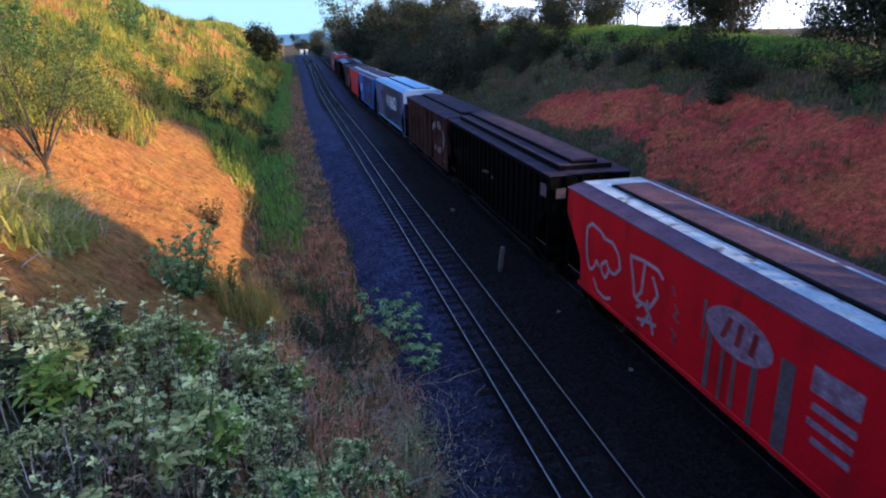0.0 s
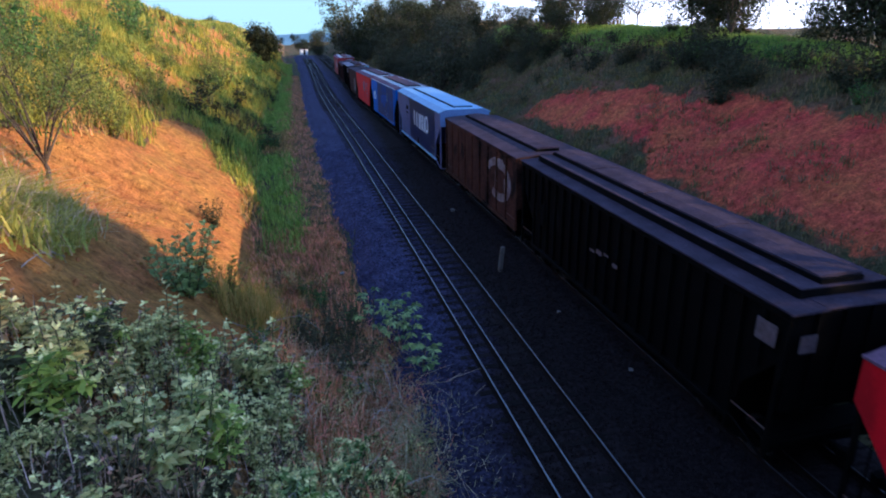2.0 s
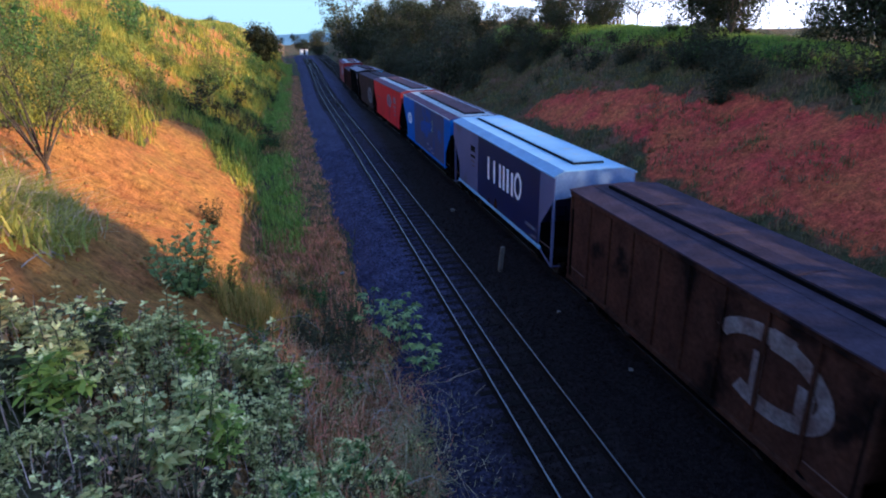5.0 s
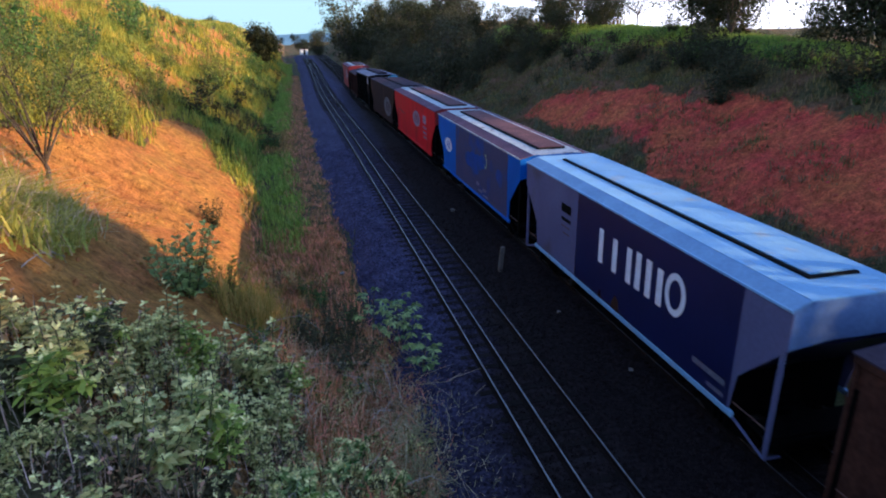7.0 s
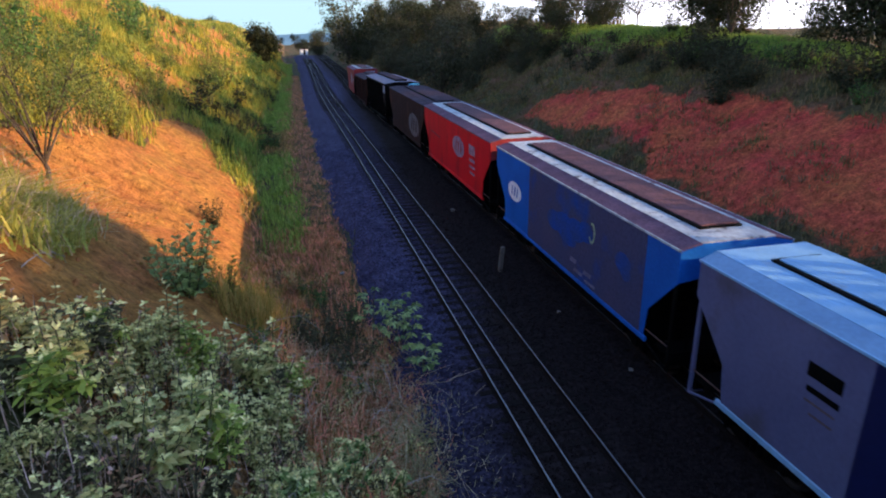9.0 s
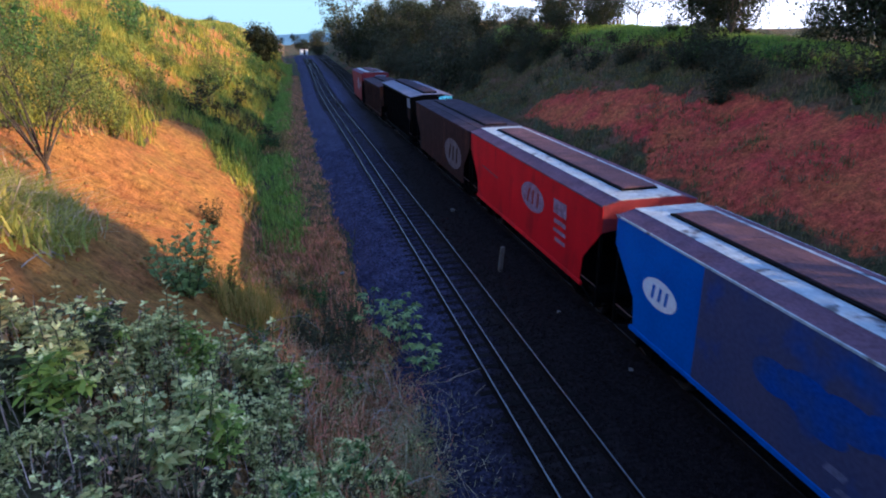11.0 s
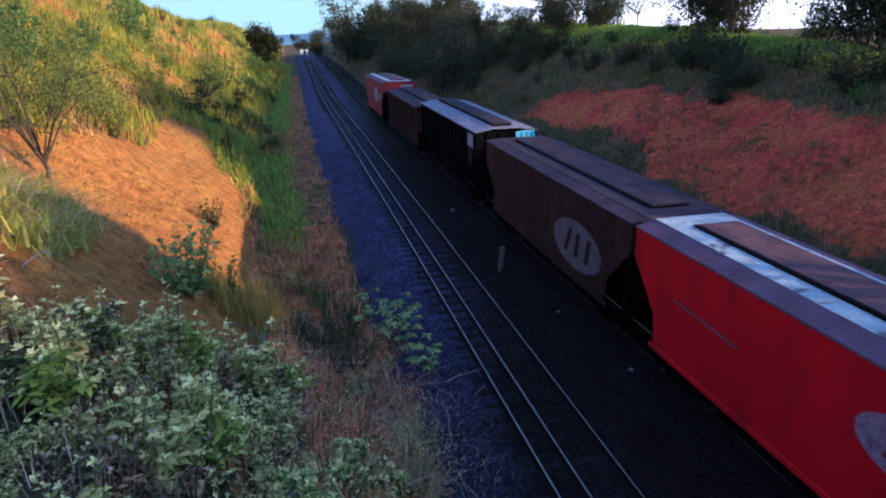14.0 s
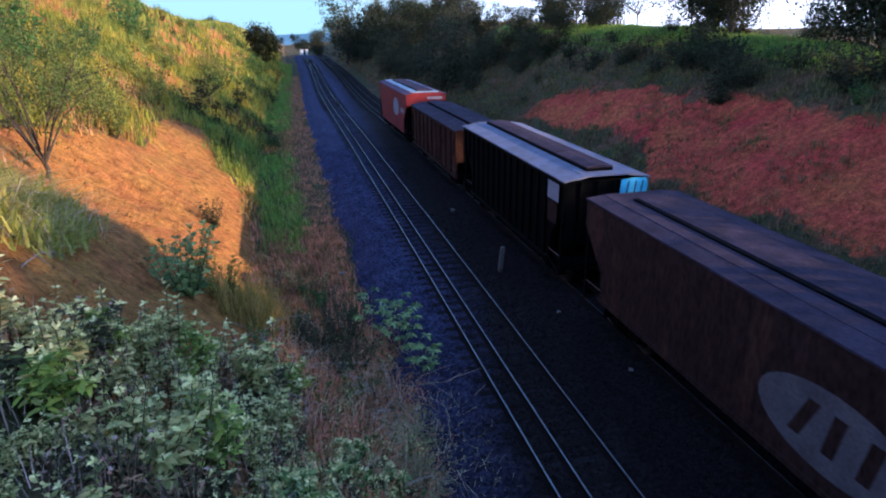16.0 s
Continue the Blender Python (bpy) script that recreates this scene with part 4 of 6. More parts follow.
def set_shrubs():
    lab = "grey-green broad-leaved shrub with pale shoots on the near bank"
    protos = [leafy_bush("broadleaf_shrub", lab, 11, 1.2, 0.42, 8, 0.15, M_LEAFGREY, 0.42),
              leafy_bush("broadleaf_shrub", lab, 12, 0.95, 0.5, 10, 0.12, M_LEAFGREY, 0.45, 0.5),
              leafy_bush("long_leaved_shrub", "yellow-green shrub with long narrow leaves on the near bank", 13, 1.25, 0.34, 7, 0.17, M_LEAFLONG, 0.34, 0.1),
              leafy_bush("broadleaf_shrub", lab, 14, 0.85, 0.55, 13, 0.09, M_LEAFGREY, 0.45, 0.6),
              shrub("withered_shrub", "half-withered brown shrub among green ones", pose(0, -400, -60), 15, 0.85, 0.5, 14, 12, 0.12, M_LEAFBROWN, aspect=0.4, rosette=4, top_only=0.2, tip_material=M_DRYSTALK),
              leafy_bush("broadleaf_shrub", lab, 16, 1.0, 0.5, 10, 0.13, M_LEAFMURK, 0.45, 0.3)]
    placed = []
    random.seed(21)
    for _ in range(4000):
        x, y = random.uniform(-9.2, -4.5), random.uniform(3.4, 12.2)
        gap = 0.34 + 0.46 * smooth(-0.15, 0.3, fbm(x, y, 0.9))
        if any((x - a) ** 2 + (y - b) ** 2 < gap ** 2 for a, b in placed) or x > -4.75 - 0.1 * max(0, y - 8) + 0.5 * fbm(x, y, 1.2) or y > 8.4 + 2.2 * (x + 8.2) or x < -8.9:
            continue
        if y < 5.4 and fbm(x, y, 1.3) > -0.05:
            continue
        placed.append((x, y))
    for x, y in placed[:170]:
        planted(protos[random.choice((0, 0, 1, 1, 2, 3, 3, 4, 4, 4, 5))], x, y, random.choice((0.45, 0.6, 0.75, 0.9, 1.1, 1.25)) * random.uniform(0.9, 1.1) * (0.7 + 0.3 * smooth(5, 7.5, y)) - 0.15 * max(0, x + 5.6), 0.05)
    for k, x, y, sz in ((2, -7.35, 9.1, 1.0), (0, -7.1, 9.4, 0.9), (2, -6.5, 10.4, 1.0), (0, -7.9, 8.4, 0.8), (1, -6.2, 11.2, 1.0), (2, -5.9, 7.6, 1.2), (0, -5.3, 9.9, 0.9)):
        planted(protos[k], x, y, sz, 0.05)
    for p in protos:
        discard(p)
    grass("dry_stalks", "thin grey-brown dry stalks among the shrubs", placed, 16, 0.75, 0.012, 0.6, 0.3, M_DRYSTALK)
    twigs = [dry_branch(201 + i) for i in range(3)]
    random.seed(44)
    for i, (x, y) in enumerate(scatter(300, -6.2, -1.6, 6.5, 17.5, lambda x, y: x > -5.4 - 0.05 * y + 0.6 * fbm(x, y, 1.1) and x < -1.7 - 0.05 * (y - 8))[:46]):
        planted(twigs[i % 3], x, y, random.uniform(0.6, 1.2), 0.02)
    for p in twigs:
        discard(p)
    # single plants further up the cutting
    shrub("green_shrub", "leafy green shrub at the foot of the earth face", on_ground(-7.6, 16.6), 31, 1.7, 0.95, 30, 16, 0.3, M_LEAFTEAL, aspect=0.5, top_only=0.1)
    shrub("green_shrub", "low leafy green shrub on the earth face", on_ground(-6.9, 18.0), 32, 1.3, 0.8, 26, 16, 0.18, M_LEAFYELLOW)
    for x, y, hgt, seed in ((-4.35, 17.3, 1.5, 33), (-3.5, 17.6, 1.5, 34), (-5.0, 17.0, 1.0, 36), (-3.3, 16.2, 1.0, 37), (-4.1, 15.8, 0.8, 38)):
        shrub("dark_shrub", "dark grey-green low shrub beside the ballast", on_ground(x, y), seed, hgt, 0.85, 40, 22, 0.14, M_LEAFMURK, top_only=0.05)
    shrub("dry_shrub", "small half-dead shrub on the bare earth face", on_ground(-7.9, 26.0), 35, 1.0, 0.6, 22, 22, 0.15, M_LEAFDARK, top_only=0.1)
    for i, (x, y, h) in enumerate(((-2.65, 17.3, 1.8), (-2.1, 16.4, 1.7), (-1.75, 17.2, 1.5), (-1.55, 15.2, 1.0))):
        lobed_plant(on_ground(x, y), 41 + i, h)
    weeds = [shrub("bank_weed", "small leafy weed among dry grass", pose(0, -400, -60), 91 + i, 0.55, 0.32, 8, 11, 0.13, (M_LEAFGREEN, M_LEAFGREY, M_LEAFBROWN)[i], rosette=5) for i in range(3)]
    random.seed(33)
    for i, (x, y) in enumerate(scatter(500, -5.8, -1.6, 7, 24, lambda x, y: x < -1.5 - 0.12 * max(0, y - 8))[:120]):
        planted(weeds[i % 3], x, y, random.uniform(0.5, 1.3), 0.02)
    for p in weeds:
        discard(p)
    small = [leafy_bush("bank_weed", "low grey-green leafy weed on the shaded bank", 301 + i, 0.6, 0.35, 9, 0.1 + 0.03 * i, (M_LEAFMURK, M_LEAFGREY, M_LEAFTEAL)[i], 0.45, 0.3) for i in range(3)]
    for i, (x, y) in enumerate(scatter(400, -5.4, -1.9, 7.2, 12, lambda x, y: x < -1.9 - 0.15 * (y - 8) and y < 10.8 + 1.2 * fbm(x, y, 0.8))[:70]):
        planted(small[(0, 1, 0, 1, 2)[i % 5]], x, y, random.uniform(0.45, 1.0), 0.03)
    for p in small:
        discard(p)
    # yellow grass clump
    sp = [(random.gauss(-6.0, 0.4), random.gauss(17.6, 0.8)) for _ in range(60)]
    grass("grass_clump", "tall dry yellow grass clump below the earth face", sp, 16, 1.3, 0.028, 0.6, 0.12, M_CLUMP)
    # a fallen bare branch on the shaded bank
    g = Geo()
    pts = [(-9.15 + 0.06 * k, 13.3 - 0.42 * k) for k in range(8)]
    g.tube([(x, y, ground_z(x, y) + 0.06 + 0.05 * math.sin(k)) for k, (x, y) in enumerate(pts)], 0.022, 5, taper=0.5)
    for k in (2, 4, 5):
        x, y = pts[k]
        g.tube([(x, y, ground_z(x, y) + 0.08), (x + 0.3, y - 0.25, ground_z(x + 0.3, y - 0.25) + 0.18)], 0.01, 4, taper=0.5)
    tagged(new("fallen_branch", g.mesh("fallen_branch", M_STRAWTWIG)), "bare pale fallen branch on the dark bank", "branch")
    # slope shrubs
    kinds = [shrub("slope_shrub", "dense green shrub on the grassy slope", pose(0, -400, -60), 51, 1.5, 0.9, 26, 17, 0.225, M_LEAFGREEN, top_only=0.1, plain=True),
             shrub("slope_shrub", "yellow-green shrub on the grassy slope", pose(0, -400, -60), 52, 1.7, 0.9, 26, 17, 0.225, M_LEAFYELLOW, top_only=0.1, plain=True),
             shrub("slope_shrub", "dark green shrub on the grassy slope", pose(0, -400, -60), 53, 1.6, 1.0, 28, 17, 0.225, M_LEAFDARK, top_only=0.1, plain=True)]
    for k, x, y, sz in ((0, -16.4, 33.5, 1.7), (0, -15.6, 31.6, 1.2), (0, -17.4, 33.0, 1.5), (2, -21.0, 90.0, 1.0), (2, -20.2, 97.0, 0.9), (2, -24.0, 82.0, 1.0), (0, -18.4, 112.0, 1.0), (2, -19.0, 105.0, 0.8), (2, -25.5, 70.0, 0.9), (0, -17.0, 35.6, 1.7), (0, -18.2, 37.0, 1.5), (0, -16.2, 36.6, 1.2), (0, -19.1, 71.6, 2.2), (0, -17.6, 69.0, 1.9), (0, -18.4, 66.0, 1.8), (1, -12.1, 72.4, 1.8), (1, -11.5, 70.0, 1.6), (1, -12.6, 75.5, 1.7), (1, -12.8, 44.0, 1.1), (1, -11.6, 46.0, 1.0), (2, -9.6, 47.5, 0.8), (2, -8.9, 44.0, 0.7), (2, -8.6, 41.0, 0.75)):
        planted(kinds[k], x, y, sz)
    random.seed(5)
    for x, y in scatter(420, -27, -9, 16, 120, lambda x, y: left_foot(y) - x > 3.5 and soil_amount(x, y, 0) < 0.4)[:110]:
        k = 0 if fbm(x, y, 0.2) < -0.08 else (1 if random.random() < 0.92 else 2)
        planted(kinds[k], x, y, random.uniform(0.6, 1.35) * (1 + y / 150) * (0.45 if left_foot(y) - x > 8 and y > 50 else 1))
    for x, y in scatter(400, 9.5, 21, 10, 60, lambda x, y: x - 9.0 > 0.6 and soil_amount(x, y, 0) < 0.3)[:34]:
        planted(kinds[2 if random.random() < 0.8 else 0], x, y, random.uniform(0.35, 0.9), label="dark low shrub on the shaded bank")
    for x, y in scatter(400, 14, 20.5, 14, 60, lambda x, y: 6.4 < x - 9.0 < 9.6 and y > 19 and fbm(x, y, 0.13) > 0.0)[:12]:
        planted(kinds[2], x, y, random.uniform(0.5, 1.1), label="dark shrub near the top of the shaded bank")
    for x, y in ((22.2, 38.6), (24.4, 41.6), (26.4, 40.2), (22.4, 42.6), (19.6, 33.4), (18.6, 34.8), (20.2, 35.2), (19.0, 36.6), (17.9, 33.2), (20.8, 37.0), (18.2, 31.6), (17.2, 35.4), (16.9, 28.6), (17.8, 29.6), (17.4, 27.6), (18.8, 30.8), (19.6, 31.8), (16.3, 28.0), (18.7, 23.4), (19.3, 21.8), (18.2, 22.0)):
        planted(kinds[2], x, y, random.uniform(0.8, 1.25), label="dark undergrowth shrub beneath the bank trees")
    # shrub rows out of view, added to keep sun off the wagon roofs
    for i in range(36):
        planted(kinds[2], random.uniform(19.6, 20.4), -8 + 0.85 * i, random.uniform(1.32, 1.38) if 6 < i < 12 else random.uniform(0.82, 0.88) if 11 < i < 17 else random.uniform(0.98, 1.06) if i > 6 else random.uniform(0.66, 0.78), label="unseen dark shrub added along the bank top to shade the train")
    for i in range(14):
        planted(kinds[2], random.uniform(20.9, 21.4), -0.8 + 0.6 * i, random.uniform(0.84, 0.9), label="unseen dark shrub added along the bank top to shade the train")
    for x, y in scatter(60, -9.5, -6.2, 49, 61, lambda x, y: left_foot(y) - x > -0.8)[:16]:
        planted(kinds[2], x, y, random.uniform(0.5, 0.9), label="dark scrub at the foot of the slope")
    for x, y in scatter(200, -10, -5.5, 40, 150, lambda x, y: -1.2 < left_foot(y) - x < 3)[:28]:
        planted(kinds[0 if random.random() < 0.6 else 2], x, y, random.uniform(0.5, 1.2), label="green shrub at the foot of the slope")
    for p in kinds:
        discard(p)


def discard(ob):
    """Remove a pattern after its copies are made."""
    for o in (*ob.children_recursive, ob):
        bpy.data.objects.remove(o)


def lobed_plant(m, seed, height):
    """A plant with star-shaped lobed leaves on long stalks."""
    rng = np.random.default_rng(seed)
    ob = empty_thing("lobed_leaf_plant", m, "blue-green plant with star-shaped lobed leaves by the ballast", "plant")
    g = Geo()
    g.tube([(0, 0, -0.1), (0.05, 0.03, height * 0.6), (0.1, 0, height)], 0.022, 5, taper=0.5)
    at, way, ln = [], [], []
    for k in range(13):
        u = 0.35 + 0.65 * k / 12
        a = k * 2.4
        p = np.array([0.1 * u, 0, height * u])
        e = p + np.array([math.cos(a), math.sin(a), 0.35]) * rng.uniform(0.25, 0.5)
        g.tube([tuple(p), tuple(e)], 0.008, 4)
        for j in range(7):
            b = a + radians(-140 + 280 * j / 6)
            at.append(e)
            way.append((math.cos(b), math.sin(b), rng.uniform(-0.35, 0.0)))
            ln.append(rng.uniform(0.17, 0.26))
    part("branchwork", g, M_STEM, ob)
    v, q = leaf_arrays(np.array(at), np.array(way), np.array(ln), 0.42, rng=rng)
    part("foliage", mesh_np("foliage", v, q, M_LEAFTEAL), None, ob)


def set_trees():
    # the small spreading tree on the sunlit slope
    tree("slope_tree", "small spreading tree with bare forked trunk and feathery yellow-green crown", on_ground(-12.47, 23.0), 61, 4.5, 2.5, 0.12, 13, 120, 60, 0.09, M_LEAFFEATHER, crown_flat=0.6, trunk_r=0.09, low=0.0)
    # a lone round tree far along the cutting
    tree("lone_tree", "lone dark bushy tree beside the line", on_ground(-8.4, 134.0), 62, 6.6, 2.3, 0.1, 12, 150, 60, 0.42, M_LEAFDARK, crown_flat=1.0, clump_r=0.22)
    for i, (x, y, h) in enumerate(((-10.4, 53, 2.6), (-9.2, 66, 2.4))):
        tree("sapling", "thin dark-leaved sapling on the slope", on_ground(x, y), 63 + i, h, 1.0, 0.2, 6, 24, 24, 0.2, M_LEAFDARK)
    protos = [tree("bank_tree", "dark leafy tree on the wooded bank", pose(0, -400, -60), 71 + i, 8.0 + 0.7 * i, 3.2, 0.12, 11, 120, 27, 0.37, (M_LEAFDARK, M_LEAFWOOD)[i % 2], clump_r=0.2, lean=0.1 * (i - 1)) for i in range(4)]
    full = [tree("crest_tree", "tall dark tree on the grassy top of the bank", pose(0, -400, -60), 171 + i, 8.0 + 0.7 * i, 3.3, 0.12, 14, 240, 56, 0.19, M_LEAFDARK, clump_r=0.19, lean=0.06 * (i - 1)) for i in range(3)]
    for i, (x, y, sz) in enumerate(((16.2, 60.0, 0.45), (17.6, 56.5, 0.4), (16.1, 68.0, 0.5), (14.6, 63.0, 0.45), (18.6, 61.0, 0.4), (13.6, 66.0, 0.5), (19.4, 55.0, 0.3), (15.6, 54.5, 0.32), (17.4, 52.5, 0.34), (12.8, 60.5, 0.36))):
        planted(protos[i % 4], x, y, sz, 0.6, "low dark tree on the wooded bank")
    random.seed(9)
    # woods on the far right bank
    n = 0
    placed = []
    for _ in range(3000):
        y = random.uniform(56, 210)
        x = 9.0 + far_curve(y) * 0.8 + random.uniform(2.5, 20)
        if any((x - a) ** 2 + (y - b) ** 2 < 3.1 ** 2 for a, b in placed) or n >= 66 or (y < 64 and x < 15):
            continue
        placed.append((x, y))
        planted(protos[n % 4], x, y, random.uniform(0.5, 0.85) * (0.42 if 0.285 < (x + 4.5) / y < 0.385 else 1), 0.2)
        n += 1
    for x, y, sz in ((-27, 270, 1.0), (-34, 300, 1.1), (-14, 360, 0.8), (-12, 300, 0.6), (4, 300, 0.8), (10, 290, 1.0), (7, 240, 0.9), (14, 250, 1.1), (2, 380, 0.9), (-44, 340, 1.0), (11.0, 165, 1.7), (12.8, 150, 1.55), (6.2, 226, 0.7), (-6, 290, 0.5)):
        planted(protos[int(x) % 4], x, y, sz, 0.2, "tree far along the line")
    # trees along the top of the bank
    for i, (x, y, s) in enumerate(((24.4, 40.5, 1.0), (26.4, 43.5, 0.95), (24.7, 39.0, 0.6), (24.6, 27.2, 1.1), (27.8, 29.6, 1.1), (24.2, 25.6, 1.1), (27.5, 27.0, 1.05), (28.2, 35.6, 0.28), (28.0, 24.0, 1.1), (22.5, 53.0, 0.5), (20.6, 58.0, 0.42))):
        planted(full[i % 3], x, y, s, 0.3)
    for p in full:
        discard(p)
    # unseen trees beside and behind the viewpoint, added to shade the near slope
    y, i = -22.0, 0
    while y < 0.6:
        x = 19.4 + 2.3 * (i % 3) + random.uniform(-0.4, 0.4)
        if y + (x - 20) * 0.53 > -2.2:
            y, i = y + 0.3, i + 1
            continue
        planted(protos[i % 4], x, y, random.uniform(0.9, 0.93) if y < -6.5 else random.uniform(0.62, 0.66), 0.3, "dense dark tree added out of view to shade the near slope")
        y += 0.56 if y > -12 else 1.4
        i += 1
    # raised crowns out of view shape the shadow edge on the left slope
    high = tree("high_crowned_tree", "dark tree added out of view, its raised crown shaping the slope's shadow", pose(0, -400, -60), 191, 5.8, 2.0, 0.56, 12, 140, 46, 0.26, M_LEAFDARK, clump_r=0.17, low=-0.6)
    for i in range(10):
        planted(high, 19.0 + 0.6 * (i % 3), -1.6 + 0.48 * i, random.uniform(1.07, 1.11), 0.0)
    discard(high)
    for p in protos:
        discard(p)
    thin = [tree("slender_tree", "slender open-crowned tree on the bank's top", pose(0, -400, -60), 81 + i, 6.5, 2.6, 0.3, 9, 60, 40, 0.16, M_LEAFDARK, clump_r=0.17, trunk_r=0.09) for i in range(2)]
    for i, (x, y, s) in enumerate(((33.0, 66.0, 1.0), (37.0, 62.0, 1.1), (40.0, 60.0, 0.9), (28.0, 68.0, 1.0), (25.0, 64.0, 0.9))):
        planted(thin[i % 2], x, y, s, 0.2)
    for p in thin:
        discard(p)


def distant_hills():
    """Low ridges where the valley opens, haze put into their blue-green colour."""
    for name, y, base, hgt, s, seed in (("distant_hill", 1500, -90, 90, 0.006, 1), ("distant_hill", 2300, -110, 108, 0.004, 5)):
        pts = [-900 + 12 * i for i in range(150)]
        g = Geo()
        n = len(pts)
        for dy, k in ((0, 0.0), (60, 0.75), (140, 1.0), (300, 0.4)):
            for x in pts:
                g.v.append((x, y + dy, base + k * hgt * (0.75 + 0.06 * noise.fractal(Vector((x * s, seed, 0)), 1.0, 2.0, 4))))
        for j in range(3):
            for i in range(n - 1):
                g.f.append((j * n + i, j * n + i + 1, (j + 1) * n + i + 1, (j + 1) * n + i))
        g.mi = [0] * len(g.f)
        tagged(new(name, g.mesh(name, M_HILL, True, False)), "hill on the horizon, coloured blue-green for haze", "hill", kind="structure")


def sky_backdrop():
    """The clear evening sky low over the horizon, far behind everything: cyan ahead, paling towards the sun's side."""
    g = Geo()
    n = 40
    for k in range(2):
        for i in range(n + 1):
            a = radians(-60 + 150 * i / n)
            g.v.append((4300 * math.sin(a), 4300 * math.cos(a), (-250, 900)[k]))
    g.f = [(i, i + 1, n + 2 + i, n + 1 + i) for i in range(n)]
    g.mi = [0] * n
    m = bpy.data.materials.new("evening_sky")
    m.use_nodes = True
    nt = m.node_tree
    nt.nodes.clear()
    em = nt.nodes.new("ShaderNodeEmission")
    co = nt.nodes.new("ShaderNodeTexCoord")
    sep = nt.nodes.new("ShaderNodeSeparateXYZ")
    nt.links.new(co.outputs["Object"], sep.inputs[0])
    mr = nt.nodes.new("ShaderNodeMapRange")
    mr.inputs[1].default_value, mr.inputs[2].default_value = 300, 2300
    nt.links.new(sep.outputs[0], mr.inputs[0])
    mix = nt.nodes.new("ShaderNodeMix")
    mix.data_type = 'RGBA'
    mix.inputs[6].default_value, mix.inputs[7].default_value = (0.14, 0.225, 0.262, 1), (0.5, 0.52, 0.6, 1)
    nt.links.new(mr.outputs[0], mix.inputs[0])
    nt.links.new(mix.outputs[2], em.inputs[0])
    o = nt.nodes.new("ShaderNodeOutputMaterial")
    nt.links.new(em.outputs[0], o.inputs[0])
    tagged(new("sky_backdrop", g.mesh("sky_backdrop", m, True, False)), "clear pale cyan evening sky", "sky", kind="structure")


sky_backdrop()
M_HILL = mat("haze_tinted_hill", (0.14, 0.26, 0.34), (0.11, 0.21, 0.28), 0.02, 0.95, 0.2, 0.2, 0.0, spec=0.0)
distant_hills()
set_grass()
set_shrubs()
set_trees()



# ---- the freight train ----
HW = 1.5


def side_sheet(geo, length, zt, z_cut, cut, zb, x, thick=0.03):
    """A wagon's side plate with its lower corners cut away under the sloping ends."""
    h = length / 2
    poly = [(-h, zt), (-h, z_cut), (-h + cut * 0.9, z_cut - 1.15), (-h + cut, zb), (h - cut, zb), (h - cut * 0.9, z_cut - 1.15), (h, z_cut), (h, zt)]
    return geo.prism(poly, 0, x, x + thick)


WHEELSET = None


def wheelset_mesh():
    g = Geo()
    for s in (-1, 1):
        g.lathe([(0.0, 0.1), (0.0, 0.2), (0.03 * s, 0.34), (-0.01 * s, 0.4), (-0.03 * s, 0.45), (0.0, 0.45), (0.02 * s, 0.42), (0.13 * s, 0.41), (0.13 * s, 0.35), (0.08 * s, 0.32), (0.07 * s, 0.18), (0.15 * s, 0.13), (0.15 * s, 0.08)], 0, 22, (0.76 * s, 0, 0))
    g.lathe([(-1.05, 0.07), (1.05, 0.07)], 0, 10)
    return g.mesh("wheelset", M_STEEL)


def side_frame_geo(s):
    g = Geo()
    g.prism([(-1.2, 0.52), (-1.2, 0.36), (-0.92, 0.34), (-0.55, 0.2), (0.55, 0.2), (0.92, 0.34), (1.2, 0.36), (1.2, 0.52), (0.6, 0.68), (-0.6, 0.68)], 0, s * 1.0 - 0.06, s * 1.0 + 0.06)
    for y in (-0.9, 0.9):
        g.lathe([(0, 0.13), (0.13 * s, 0.12), (0.16 * s, 0.06)], 0, 10, (s * 1.0, y, 0.43))
    for y in (-0.2, 0.0, 0.2):
        g.lathe([(0.24, 0.07), (0.54, 0.07)], 2, 8, (s * 1.07, y, 0))
    return g


BOGIE = {}


def add_bogie(wagon, y, spin):
    if not BOGIE:
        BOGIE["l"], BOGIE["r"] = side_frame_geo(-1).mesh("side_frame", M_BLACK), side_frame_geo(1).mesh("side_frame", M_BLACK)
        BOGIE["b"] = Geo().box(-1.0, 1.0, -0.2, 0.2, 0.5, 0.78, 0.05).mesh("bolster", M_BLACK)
        BOGIE["w"] = wheelset_mesh()
    bog = part("bogie", BOGIE["b"], None, wagon, at=pose(0, y, 0))
    part("side_frame", BOGIE["l"], None, bog)
    part("side_frame", BOGIE["r"], None, bog)
    for dy in (-0.9, 0.9):
        w = part("wheelset", BOGIE["w"], None, bog, at=pose(0, dy, 0.42))
        spin.append(w)


def add_coupler(wagon, y, s):
    g = Geo().box(-0.07, 0.07, min(y, y + s * 0.34), max(y, y + s * 0.34), 0.72, 0.88, 0.02)
    g.prism([(-0.15, y + s * 0.3), (0.02, y + s * 0.3), (0.16, y + s * 0.42), (0.1, y + s * 0.52), (-0.12, y + s * 0.48)], 2, 0.68, 0.94)
    part("coupler", g, M_BLACK, wagon)


